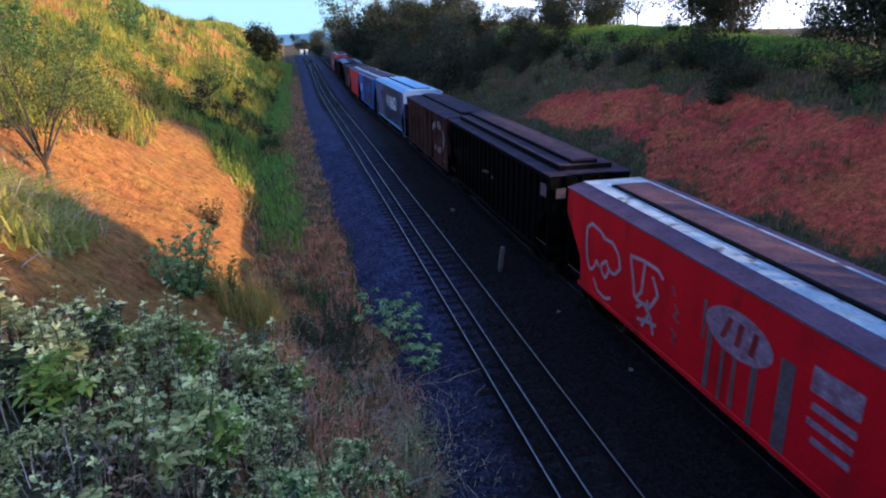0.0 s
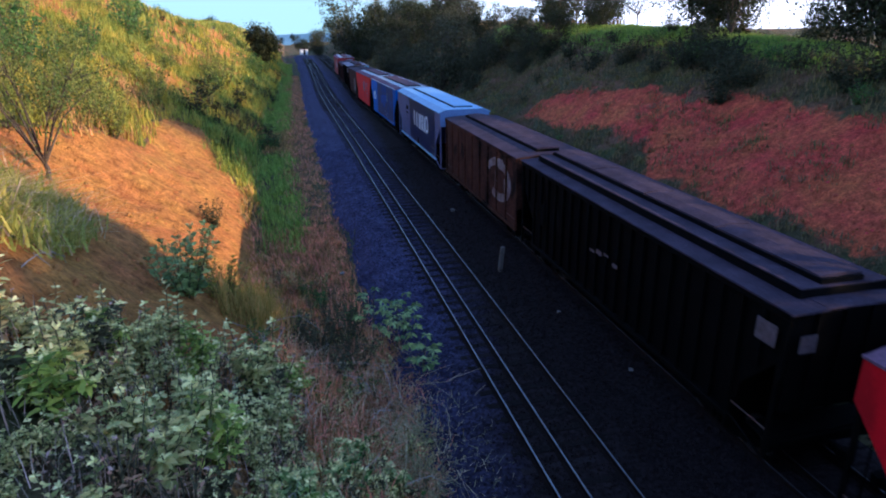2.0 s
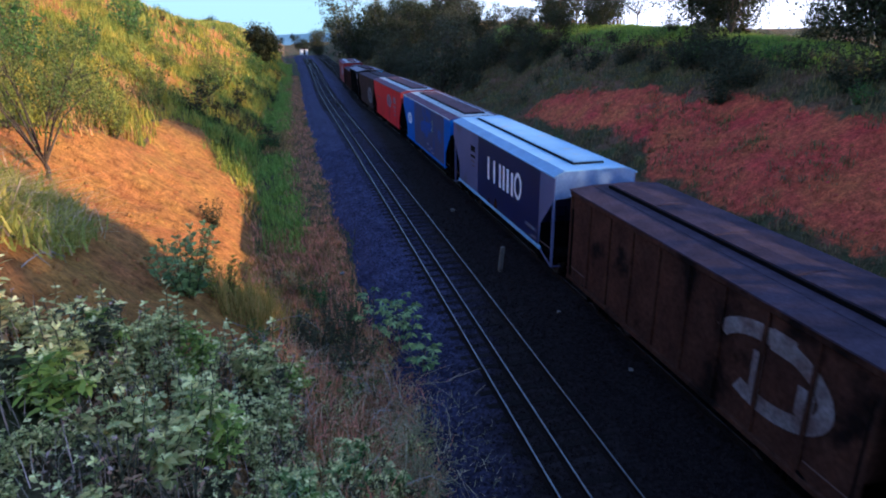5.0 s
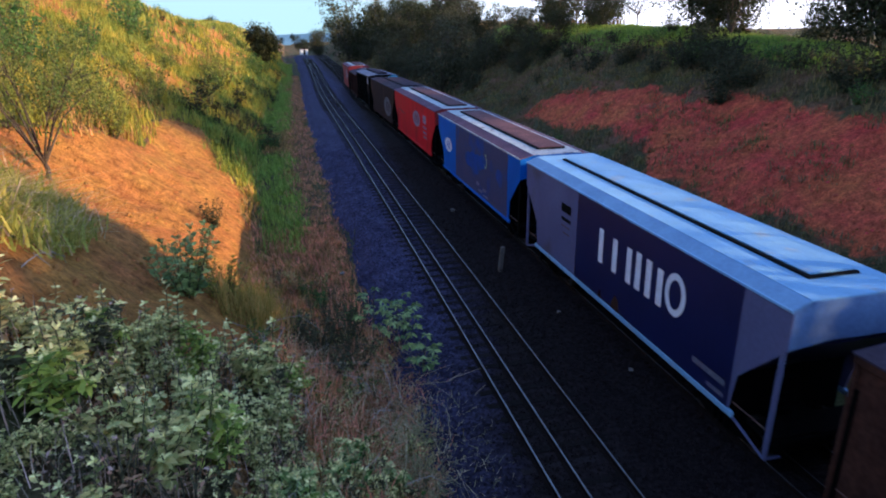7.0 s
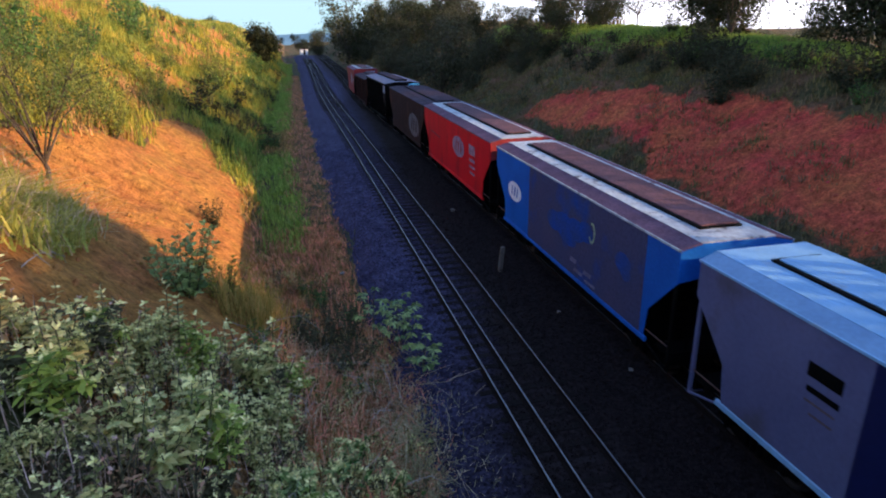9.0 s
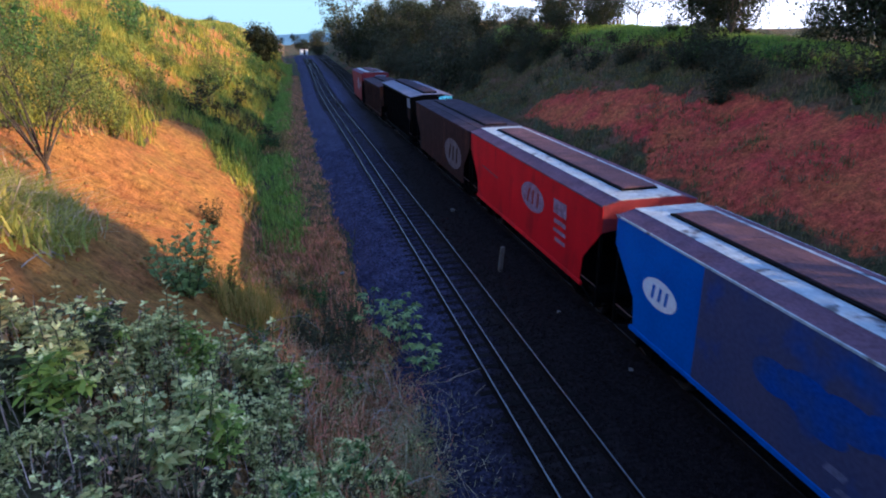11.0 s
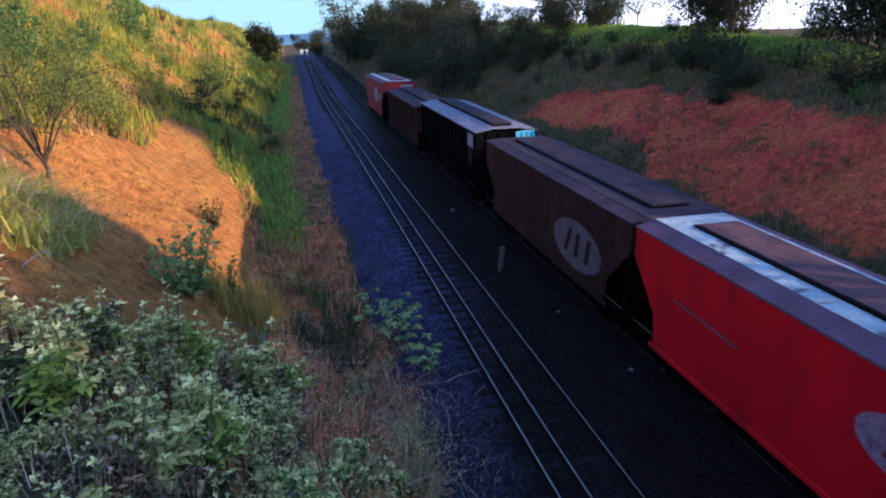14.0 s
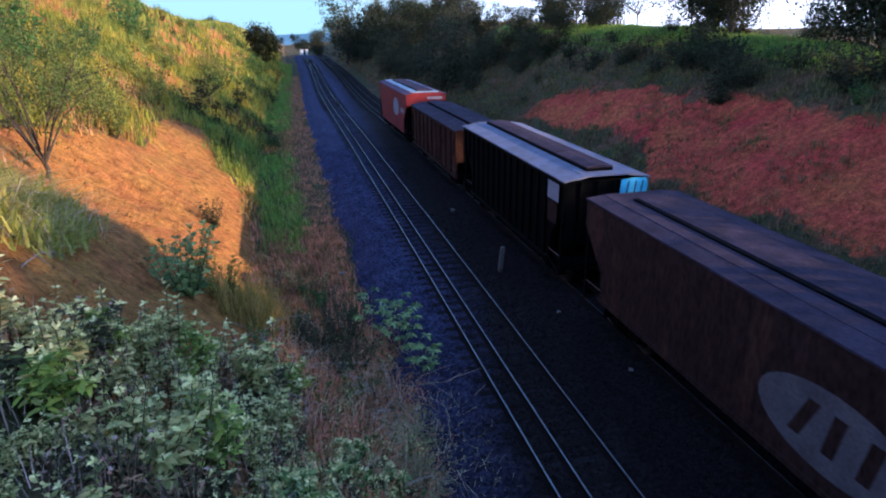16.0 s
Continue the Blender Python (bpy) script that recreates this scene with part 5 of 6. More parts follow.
def add_underframe(wagon, h, body_mat, spin, centre_sill=True):
    g = Geo()
    if centre_sill:
        g.box(-0.25, 0.25, -h + 0.1, h - 0.1, 0.78, 1.05, 0.03)
    for s in (-1, 1):
        g.box(-1.42, 1.42, s * (h - 0.16) - 0.1, s * (h - 0.16) + 0.1, 0.75, 1.0, 0.02)
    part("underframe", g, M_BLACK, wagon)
    for s in (-1, 1):
        add_bogie(wagon, s * (h - 1.9), spin)
        add_coupler(wagon, s * h, s)


def add_end_rails(wagon, h, zt, material, s):
    """Corner posts, ladder rungs and handrails of the open end platform."""
    for x in (-1.44, 1.44):
        part("corner_post", Geo().box(x - 0.04, x + 0.04, s * (h - 0.12) - 0.05, s * (h - 0.12) + 0.05, 0.62, zt, 0.012), material, wagon)
        g = Geo()
        g.tube([(x, s * (h - 0.12), 1.25), (x, s * (h - 1.2), 1.25)], 0.018)
        part("handrail", g, M_RUSTLINE, wagon)
        g = Geo().tube([(x * 1.02, s * (h - 0.1), 0.64), (x * 1.02, s * (h - 1.3), 1.0)], 0.03)
        g.tube([(x * 1.02, s * (h - 0.1), 0.64), (x * 0.75, s * (h - 0.1), 0.62)], 0.025)
        part("step_rail", g, material, wagon)
    g = Geo()
    for i in range(6):
        z = 1.1 + 0.34 * i
        g.tube([(-1.42, s * (h - 0.1), z), (-1.0, s * (h - 0.1), z)], 0.014, 5)
    g.tube([(-1.0, s * (h - 0.1), 1.0), (-1.0, s * (h - 0.1), zt - 0.3)], 0.018, 5)
    part("ladder", g, M_BLACK, wagon)
    # black plate added across the end so the gap below stays dark
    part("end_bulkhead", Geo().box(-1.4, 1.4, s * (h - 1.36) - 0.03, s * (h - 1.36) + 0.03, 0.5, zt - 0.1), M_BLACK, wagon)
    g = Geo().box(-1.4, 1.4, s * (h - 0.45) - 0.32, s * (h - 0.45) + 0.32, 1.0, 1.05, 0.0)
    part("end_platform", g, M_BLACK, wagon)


def add_outlets(wagon, h, zb, cut):
    n = 3
    span = 2 * (h - cut - 1.0)
    for i in range(n):
        y0 = -span / 2 + span * i / n + 0.1
        y1 = y0 + span / n - 0.2
        ym = (y0 + y1) / 2
        g = Geo()
        top = [(-1.35, y0), (1.35, y0), (1.35, y1), (-1.35, y1)]
        bot = [(-0.35, ym - 0.4), (0.35, ym - 0.4), (0.35, ym + 0.4), (-0.35, ym + 0.4)]
        g.add([(x, y, zb + 0.05) for x, y in top] + [(x, y, 0.36) for x, y in bot], [(0, 1, 2, 3), (7, 6, 5, 4)] + [(k, (k + 1) % 4, 4 + (k + 1) % 4, 4 + k) for k in range(4)])
        g.box(-0.45, 0.45, ym - 0.48, ym + 0.48, 0.28, 0.37)
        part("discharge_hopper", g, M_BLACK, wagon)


def wagon_base(y_front, y_rear, label):
    ob = empty_thing("hopper_wagon", pose(5.45, (y_front + y_rear) / 2, 0), label, "freight wagon", "wagons of the freight train")
    TRAIN.append((ob, (y_front + y_rear) / 2))
    return ob, (y_rear - y_front) / 2


def smooth_hopper(y_front, y_rear, label, side_mat, zt=3.84, end_mat=None, bevel_mat=None, walk_mat=None, hatch_mat=None, sill_mat=None, rail_mat=None, cut=1.25, rise=0.14, deck=1.0, slope_mat=None):
    """A covered hopper with plain curved-in sides, sloping ends and a long roof hatch."""
    w, h = wagon_base(y_front, y_rear, label)
    end_mat, bevel_mat, walk_mat, hatch_mat = end_mat or side_mat, bevel_mat or M_ROOFDIRT, walk_mat or M_ROOFLIGHT, hatch_mat or M_HATCH
    zb, z_cut = 1.06, zt - 0.82
    for x in (-HW, HW - 0.03):
        part("side_wall", side_sheet(Geo(), 2 * h, zt, z_cut, cut, zb, x), side_mat, w)
    # sill along the foot of each side
    for x in (-HW - 0.03, HW - 0.05):
        part("side_sill", Geo().box(x, x + 0.08, -h + cut - 0.15, h - cut + 0.15, zb - 0.12, zb + 0.02, 0.015), sill_mat or side_mat, w)
    # end panels under the roof and the sloping sheets below them
    for s in (-1, 1):
        ye = s * (h - 0.015)
        part("end_wall", Geo().prism([(-HW + 0.03, zt - 0.02), (-HW + 0.03, z_cut), (-0.62, z_cut + 0.12), (0.62, z_cut + 0.12), (HW - 0.03, z_cut), (HW - 0.03, zt - 0.02), (deck + 0.02, zt + rise - 0.02), (-deck - 0.02, zt + rise - 0.02)], 1, ye - 0.015, ye + 0.015), end_mat, w)
        g = Geo()
        a, b = s * (h - 0.04), s * (h - 2.2)
        g.add([(-HW + 0.04, a, z_cut + 0.02), (HW - 0.04, a, z_cut + 0.02), (HW - 0.04, b, zb), (-HW + 0.04, b, zb), (-HW + 0.04, a - s * 0.06, z_cut + 0.02), (HW - 0.04, a - s * 0.06, z_cut + 0.02), (HW - 0.04, b - s * 0.06, zb), (-HW + 0.04, b - s * 0.06, zb)],
              [(0, 1, 2, 3), (4, 5, 6, 7), (0, 1, 5, 4), (1, 2, 6, 5), (2, 3, 7, 6), (3, 0, 4, 7)])
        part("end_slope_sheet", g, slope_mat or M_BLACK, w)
        add_end_rails(w, h, z_cut + 0.05, rail_mat or M_BLACK, s)
    # roof: two slopes, the flat top, the eave beads and the hatch
    zr = zt + rise
    for s in (-1, 1):
        g = Geo().prism([(s * (HW + 0.02), zt - 0.03), (s * (HW + 0.02), zt + 0.01), (s * deck, zr), (s * (deck - 0.06), zr - 0.04)], 1, -h, h)
        part("roof_slope", g, bevel_mat, w)
        g = Geo().box(s * (HW + 0.02) - 0.02, s * (HW + 0.02) + 0.02, -h - 0.01, h + 0.01, zt - 0.045, zt + 0.015, 0.008)
        part("eave_bead", g, bevel_mat if side_mat in (M_BROWN, M_REDW, M_REDDIM) else walk_mat, w)
    part("roof_deck", Geo().box(-deck, deck, -h + 0.002, h - 0.002, zr - 0.03, zr + 0.012), walk_mat, w)
    hatch(w, h, zr, hatch_mat)
    add_underframe(w, h, side_mat, SPIN)
    add_outlets(w, h, zb, cut)
    return w, h, zt


def hatch(w, h, zr, hatch_mat, half=0.42):
    part("hatch_coaming", Geo().box(-half - 0.05, half + 0.3, -h + 0.85, h - 0.85, zr + 0.0, zr + 0.06, 0.0), M_RUBBER, w)
    n = 5
    span = 2 * (h - 0.95)
    for i in range(n):
        y0 = -h + 0.95 + span * i / n
        part("hatch_cover", Geo().prism([(-half + 0.06, zr + 0.06), (half + 0.32, zr + 0.06), (half + 0.32, zr + 0.08), (half * 0.7, zr + 0.1), (-half * 0.4, zr + 0.1), (-half + 0.06, zr + 0.08)], 1, y0 + 0.006, y0 + span / n - 0.006), hatch_mat, w)


def ribbed_hopper(y_front, y_rear, label, side_mat, rib_mat, roof_mat, zt=3.8, ribs=18, walk_mat=None, cut=0.0, overhang=0.12, rib_depth=0.09, rise=0.16, raised=0.0):
    """A hopper wagon with upright ribs along its sides and a flat peaked roof with loading hatches."""
    w, h = wagon_base(y_front, y_rear, label)
    zb = 0.95
    for x in (-HW + rib_depth, HW - rib_depth - 0.03):
        part("side_wall", side_sheet(Geo(), 2 * h, zt, zt - 0.9, max(cut, 0.02), zb, x), side_mat, w)
    for s in (-1, 1):
        for i in range(ribs + 1):
            y = -h + 0.05 + (2 * h - 0.1) * i / ribs
            lo = zb if abs(y) < h - cut else zt - 1.4
            x0, x1 = sorted((s * (HW - rib_depth + 0.002), s * HW))
            part("side_rib", Geo().box(x0, x1, y - 0.05, y + 0.05, lo, zt - 0.04, 0.012), rib_mat, w)
        x0, x1 = sorted((s * (HW - rib_depth - 0.02), s * (HW + 0.02)))
        part("top_chord", Geo().box(x0, x1, -h, h, zt - 0.16, zt, 0.02), rib_mat, w)
        part("side_sill", Geo().box(x0, x1, -h + cut, h - cut, zb - 0.14, zb, 0.02), rib_mat, w)
        ye = s * (h - 0.03)
        part("end_wall", Geo().box(-HW + rib_depth + 0.03, HW - rib_depth - 0.03, ye - 0.02, ye + 0.02, 1.7, zt, 0.0), side_mat, w)
        for x in (-0.9, -0.3, 0.3, 0.9):
            a, b = sorted((ye + s * 0.02, ye + s * 0.09))
            part("end_rib", Geo().box(x - 0.05, x + 0.05, a, b, 1.7, zt - 0.05, 0.012), rib_mat, w)
        add_end_rails(w, h, zt - 0.6, M_BLACK, s)
    zr = zt + rise
    oh = HW + 0.05
    for s in (-1, 1):
        part("roof_slope", Geo().prism([(s * oh, zt - 0.01), (s * oh, zt + 0.03), (s * 0.8, zr), (s * 0.74, zr - 0.05)], 1, -h - overhang, h + overhang), roof_mat, w)
    part("roof_deck", Geo().box(-0.8, 0.8, -h - overhang + 0.01, h + overhang - 0.01, zr - 0.03, zr + 0.01), walk_mat or roof_mat, w)
    if raised:
        # a raised middle along the roof, black along its sides
        part("roof_box", Geo().box(-raised, raised, -h + 0.4, h - 0.4, zr - 0.02, zr + 0.17), M_RUBBER, w)
        part("roof_box_top", Geo().box(-raised + 0.02, raised - 0.02, -h + 0.42, h - 0.42, zr + 0.17, zr + 0.2, 0.01), roof_mat, w)
        zr += 0.2
    part("hatch_coaming", Geo().box(-0.48, 0.48, -h + 0.5, h - 0.5, zr, zr + 0.1), M_RUBBER, w)
    n = 4
    for i in range(n):
        y0, y1 = -h + 0.55 + (2 * h - 1.1) * i / n, -h + 0.55 + (2 * h - 1.1) * (i + 1) / n
        part("hatch_cover", Geo().prism([(-0.44, zr + 0.1), (0.52, zr + 0.1), (0.52, zr + 0.14), (0, zr + 0.18), (-0.44, zr + 0.14)], 1, y0 + 0.03, y1 - 0.03), roof_mat if walk_mat is None else M_ROOFDARK, w)
    add_underframe(w, h, side_mat, SPIN)
    add_outlets(w, h, zb, max(cut, 0.8))
    return w, h, zt


TRAIN, SPIN = [], []
XD = -HW - 0.008


def decal(w, name, polys, material, label="", x=XD, front=None):
    """Paint on a wagon's side: polygons of (metres from the wagon's front end, height); or on its front end, of (x, height)."""
    g = Geo()
    for p in polys:
        if front is None:
            g.add([(x, y, z) for y, z in p], [tuple(range(len(p)))])
        else:
            g.add([(a, front, z) for a, z in p], [tuple(range(len(p)))])
    return part(name, g, material, w, label)


def rect(y0, y1, z0, z1, lean=0.0):
    return [(y0, z0), (y1, z0), (y1 + lean, z1), (y0 + lean, z1)]


def ell(cy, cz, a, b, n=28, a0=0, a1=360):
    return [(cy + a * math.cos(radians(a0 + (a1 - a0) * i / n)), cz + b * math.sin(radians(a0 + (a1 - a0) * i / n))) for i in range(n + (a1 - a0 < 360))]


def ring(cy, cz, a, b, t, n=28, a0=0, a1=360):
    """A ring as quads."""
    res = []
    for i in range(n):
        p, q = radians(a0 + (a1 - a0) * i / n), radians(a0 + (a1 - a0) * (i + 1) / n)
        res.append([(cy + a * math.cos(p), cz + b * math.sin(p)), (cy + a * math.cos(q), cz + b * math.sin(q)), (cy + (a - t) * math.cos(q), cz + (b - t) * math.sin(q)), (cy + (a - t) * math.cos(p), cz + (b - t) * math.sin(p))])
    return res


def stroke(pts, wd):
    """A painted line through points, as quads."""
    res = []
    for (a, b), (c, d) in zip(pts, pts[1:]):
        l = math.hypot(c - a, d - b) or 1
        nx, ny = -(d - b) / l * wd / 2, (c - a) / l * wd / 2
        res.append([(a + nx, b + ny), (a - nx, b - ny), (c - nx, d - ny), (c + nx, d + ny)])
    return res


def oval_emblem(w, cy, cz, a, b, material, bar_mat, bars=True):
    """A pale oval with three dark leaning bars."""
    em = decal(w, "emblem", [ell(cy, cz, a, b)], material, "pale oval painted emblem")
    if bars:
        for k in (-0.45, 0.0, 0.42):
            y = cy - k * a
            decal(w, "emblem_bar", [rect(y - 0.1 * a, y + 0.06 * a, cz - 0.5 * b, cz + 0.55 * b, -0.08 * a if k > -0.2 else -0.2 * a)], bar_mat, x=XD - 0.004)
    return em


def number_block(w, y0, y1, z, material, rows=((0.5, 1.0), (0.16, 0.9), (0.14, 0.95), (0.14, 0.8))):
    """Rows of illegible stencilled lettering as plain bars."""
    for hgt, frac in rows:
        decal(w, "stencil_bar", [rect(y0, y0 + (y1 - y0) * frac, z - hgt, z)], material)
        z -= hgt + 0.17


def build_train():
    # red wagon with graffiti
    # end walls in darker red, standing in for shade between wagons
    w, h, zt = smooth_hopper(-44.6, -31.0, "red covered hopper wagon with pale graffiti and dripping paint", M_REDW, end_mat=M_REDDIM)
    for pts in ([(5.3, 2.5), (5.32, 2.95), (5.0, 3.15), (4.5, 3.1), (4.1, 2.95)], [(5.3, 2.5), (5.2, 2.0), (4.95, 1.7), (4.7, 1.9), (4.6, 2.15), (4.4, 2.0)],
                [(4.3, 2.95), (3.7, 2.98), (3.35, 2.75), (3.2, 2.4), (3.5, 2.1), (3.85, 2.15)], [(4.3, 2.1), (4.0, 2.35), (3.8, 2.1), (4.0, 1.8), (4.25, 1.95), (4.3, 2.1)],
                [(4.7, 1.55), (4.4, 1.25), (3.9, 1.2), (3.6, 1.35)]):
        decal(w, "graffiti_stroke", stroke(pts, 0.1), M_CHALK)
    for pts in ([(2.7, 2.9), (2.5, 2.4), (2.35, 1.9)], [(2.75, 2.95), (2.1, 3.05), (1.4, 3.05), (1.15, 2.9)], [(2.0, 3.0), (2.05, 2.2), (2.3, 1.9), (1.6, 1.95), (1.3, 2.4), (1.6, 2.8)],
                [(2.2, 1.7), (1.9, 1.95), (1.5, 1.7), (1.35, 1.3)], [(1.9, 1.3), (1.6, 1.75), (1.75, 2.1)], [(2.15, 1.4), (1.6, 1.55), (1.25, 1.6)]):
        decal(w, "graffiti_stroke", stroke(pts, 0.1), M_CHALK)
    for pts in ([(0.75, 2.9), (0.6, 2.7)], [(0.6, 2.5), (0.4, 2.35), (0.6, 2.2), (0.35, 2.1)], [(0.65, 1.85), (0.4, 1.8), (0.55, 1.55), (0.35, 1.5)]):
        decal(w, "graffiti_stroke", stroke(pts, 0.06), M_DECALGREY)
    oval_emblem(w, -1.6, 2.78, 1.02, 0.5, M_DECALRED, M_REDDIM)
    for y, z0, z1, wd in ((-0.82, 0.95, 2.55, 0.16), (-1.3, 0.95, 2.4, 0.1), (-1.68, 1.02, 2.4, 0.11), (-2.25, 0.92, 2.5, 0.17), (-0.55, 2.2, 3.1, 0.1)):
        decal(w, "paint_drip", [rect(y - wd / 2, y + wd / 2, z0, z1, 0.05)], M_DECALGREY, x=XD + 0.003)
    decal(w, "paint_smear", [rect(-3.25, -2.9, 0.9, 2.95, 0.08)], M_DECALGREY)
    number_block(w, -4.6, -3.55, 3.2, M_DECALRED)
    # black ribbed wagon
    w, h, zt = ribbed_hopper(-29.45, -15.55, "black ribbed hopper wagon with a dusty brown roof", M_BLACK, M_BLACK, M_ROOFDARK, zt=3.83, ribs=22, overhang=0.1, cut=1.2, rise=0.06, raised=1.0)
    for y0, y1, z0, z1 in ((-6.7, -6.15, 3.0, 3.45), (0.2, 0.55, 2.35, 2.5), (0.65, 0.95, 2.3, 2.38), (-0.75, -0.45, 2.3, 2.42), (-0.2, 0.1, 2.45, 2.52)):
        decal(w, "stencil_bar", [rect(y0, y1, z0, z1)], M_DECALGREY)
    for y0, y1, z0, z1 in ((3.2, 3.5, 2.2, 2.9), (3.7, 4.0, 2.0, 2.6), (4.6, 4.9, 1.9, 2.7), (5.2, 5.45, 2.1, 2.6)):
        decal(w, "worn_marking", [rect(y0, y1, z0, z1)], M_RUBBER)
    part("end_signal_plate", Geo().box(-1.3, -0.95, -h - 0.12, -h - 0.09, 3.05, 3.4, 0.0), M_DECALGREY, w)
    # rusty brown wagon
    w, h, zt = ribbed_hopper(-14.95, -3.5, "rust-brown ribbed hopper wagon with a worn white emblem", M_RUST, M_RUST, M_ROOFDARK, zt=3.79, ribs=9, overhang=0.02, rib_depth=0.06, rise=0.1)
    decal(w, "emblem", ring(-3.3, 2.4, 1.65, 0.92, 0.36, 24, 20, 300) + [rect(-3.9, -3.3, 2.9, 3.35), rect(-3.2, -2.9, 1.7, 2.7), rect(-4.5, -4.1, 2.0, 2.6)], M_WORNWHITE, "worn white painted emblem", x=-HW + 0.06 - 0.004)
    # silver wagon with navy panel
    w, h, zt = smooth_hopper(-2.15, 11.25, "silver-grey covered hopper wagon with a navy blue panel", M_SILVER, bevel_mat=M_ROOFBLUE, walk_mat=M_ROOFWHITE, hatch_mat=M_ROOFWHITE, sill_mat=M_ROOFWHITE, rail_mat=M_SILVER, end_mat=M_ENDBLUE, zt=3.9, rise=0.16, deck=1.14, slope_mat=M_NAVY)
    decal(w, "navy_panel", [rect(-5.42, 2.22, 1.085, zt - 0.05)], M_NAVY, "navy blue painted panel")
    for y, z1 in ((0.55, 3.18), (-0.27, 3.14), (-1.05, 3.14), (-1.53, 3.18), (-2.03, 3.16), (-2.55, 3.12)):
        decal(w, "emblem_bar", [rect(y - 0.13, y + 0.13, 2.16, z1, 0.02)], M_DECALWHITE, "white painted bar", x=XD - 0.004)
    decal(w, "emblem_ring", ring(-3.2, 2.72, 0.42, 0.54, 0.17), M_DECALWHITE, "white painted ring", x=XD - 0.004)
    number_block(w, 2.68, 3.53, 3.22, M_BLACK, ((0.28, 0.9), (0.12, 0.85)))
    number_block(w, 2.73, 3.48, 2.5, M_DECALGREY, ((0.05, 0.9), (0.05, 0.7)))
    number_block(w, -5.27, -4.12, 1.62, M_DECALW, ((0.14, 1.0), (0.1, 0.5)))
    for y0, y1, z0, z1 in ((-0.75, -0.25, 1.1, 1.55), (0.3, 0.55, 1.1, 1.35)):
        decal(w, "rust_stain", [[(y0, z0), (y1, z0), (y1 - 0.05, z0 + 0.2), (y1 - 0.2, z1), (y0 + 0.1, z1 - 0.1)]], M_RUST, x=XD - 0.004)
    # blue and grey wagon
    w, h, zt = smooth_hopper(12.0, 25.5, "blue covered hopper wagon with faded grey middle", M_BLUEW)
    decal(w, "grey_patch", [rect(-5.33, 2.87, 1.085, zt - 0.05)], M_BLUEGREY, "faded grey painted middle")
    decal(w, "emblem", [ell(4.45, 2.44, 0.76, 0.38)], M_DECALWHITE, "white oval painted emblem")
    for k in (-0.3, 0.0, 0.28):
        decal(w, "emblem_bar", [rect(4.45 - k - 0.07, 4.45 - k + 0.05, 2.25, 2.63, -0.06)], M_BLUEW, x=XD - 0.004)
    for cy, cz, a, b in ((0.2, 2.45, 0.6, 0.35), (-0.6, 2.5, 0.75, 0.42), (-1.5, 2.6, 0.7, 0.36), (-2.2, 2.75, 0.5, 0.33), (-1.0, 2.15, 0.6, 0.22), (-4.5, 2.6, 0.42, 0.3), (-4.7, 2.35, 0.25, 0.2)):
        decal(w, "blue_smear", [ell(cy + 0.27, cz, a, b, 14)], M_BLUEFADED, "remains of blue paint", x=XD - 0.002 - 0.0004 * a)
    decal(w, "yellow_ring", ring(-2.35, 2.85, 0.2, 0.33, 0.08, 20, 60, 330), M_LEAFYELLOWPAINT, x=XD - 0.006)
    for k, (y, z, l, hgt) in enumerate(((-1.2, 1.5, 0.45, 0.16), (-1.5, 1.25, 0.6, 0.12), (-2.2, 1.4, 0.5, 0.14), (-2.3, 1.18, 0.7, 0.1))):
        decal(w, "stencil_bar", [rect(y - l + 0.27, y + 0.27, z, z + hgt, -0.08)], M_DECALGREYBLUE, x=XD - 0.004)
    # red wagon with oval emblem
    # darker red ends again put the gap's shade into the paint
    w, h, zt = smooth_hopper(26.4, 40.0, "red covered hopper wagon with a pale oval emblem", M_REDW, end_mat=M_REDDIM)
    oval_emblem(w, -1.38, 2.7, 1.14, 0.53, M_DECALRED, M_REDDIM)
    number_block(w, -4.4, -3.35, 3.2, M_DECALRED)
    decal(w, "pale_stripe", stroke([(4.9, 2.6), (3.9, 2.55), (2.6, 2.5)], 0.06), M_DECALGREY)
    # dark brown wagon
    w, h, zt = smooth_hopper(40.25, 53.05, "dark brown covered hopper wagon with a large faded oval emblem", M_BROWN, zt=3.82, walk_mat=M_ROOFDARK, bevel_mat=M_ROOFDARK, hatch_mat=M_ROOFDARK, rise=0.07)
    oval_emblem(w, -3.15, 2.12, 1.74, 0.78, M_FADEDOVAL, M_BROWN)
    part("end_light_plate", Geo().box(-1.42, -1.12, -h - 0.05, -h - 0.02, 3.0, 3.32, 0.0), M_RUST, w)
    # black wagon with pale roof
    w, h, zt = ribbed_hopper(54.8, 66.9, "black ribbed hopper wagon with pale roof and cyan end graffiti", M_BLACK, M_BLACK, M_ROOFMID, zt=3.9, ribs=16, walk_mat=M_ROOFMID, cut=1.2)
    decal(w, "white_plate", [rect(-5.7, -4.75, 3.1, 3.72)], M_DECALW, "pale square plate")
    decal(w, "grey_smear", [rect(-5.6, -4.8, 2.3, 3.05)], M_BROWN)
    decal(w, "cyan_graffiti", [[(0.45, 3.32), (1.42, 3.32), (1.48, 3.6), (1.42, 3.88), (0.95, 3.92), (0.5, 3.86)]], M_CYAN, "bright cyan graffiti panel", front=-h - 0.105)
    for x in (0.68, 0.95, 1.2):
        decal(w, "graffiti_stroke", [[(x, 3.4), (x + 0.05, 3.4), (x + 0.12, 3.8), (x + 0.07, 3.8)]], M_NAVY, front=-h - 0.11)
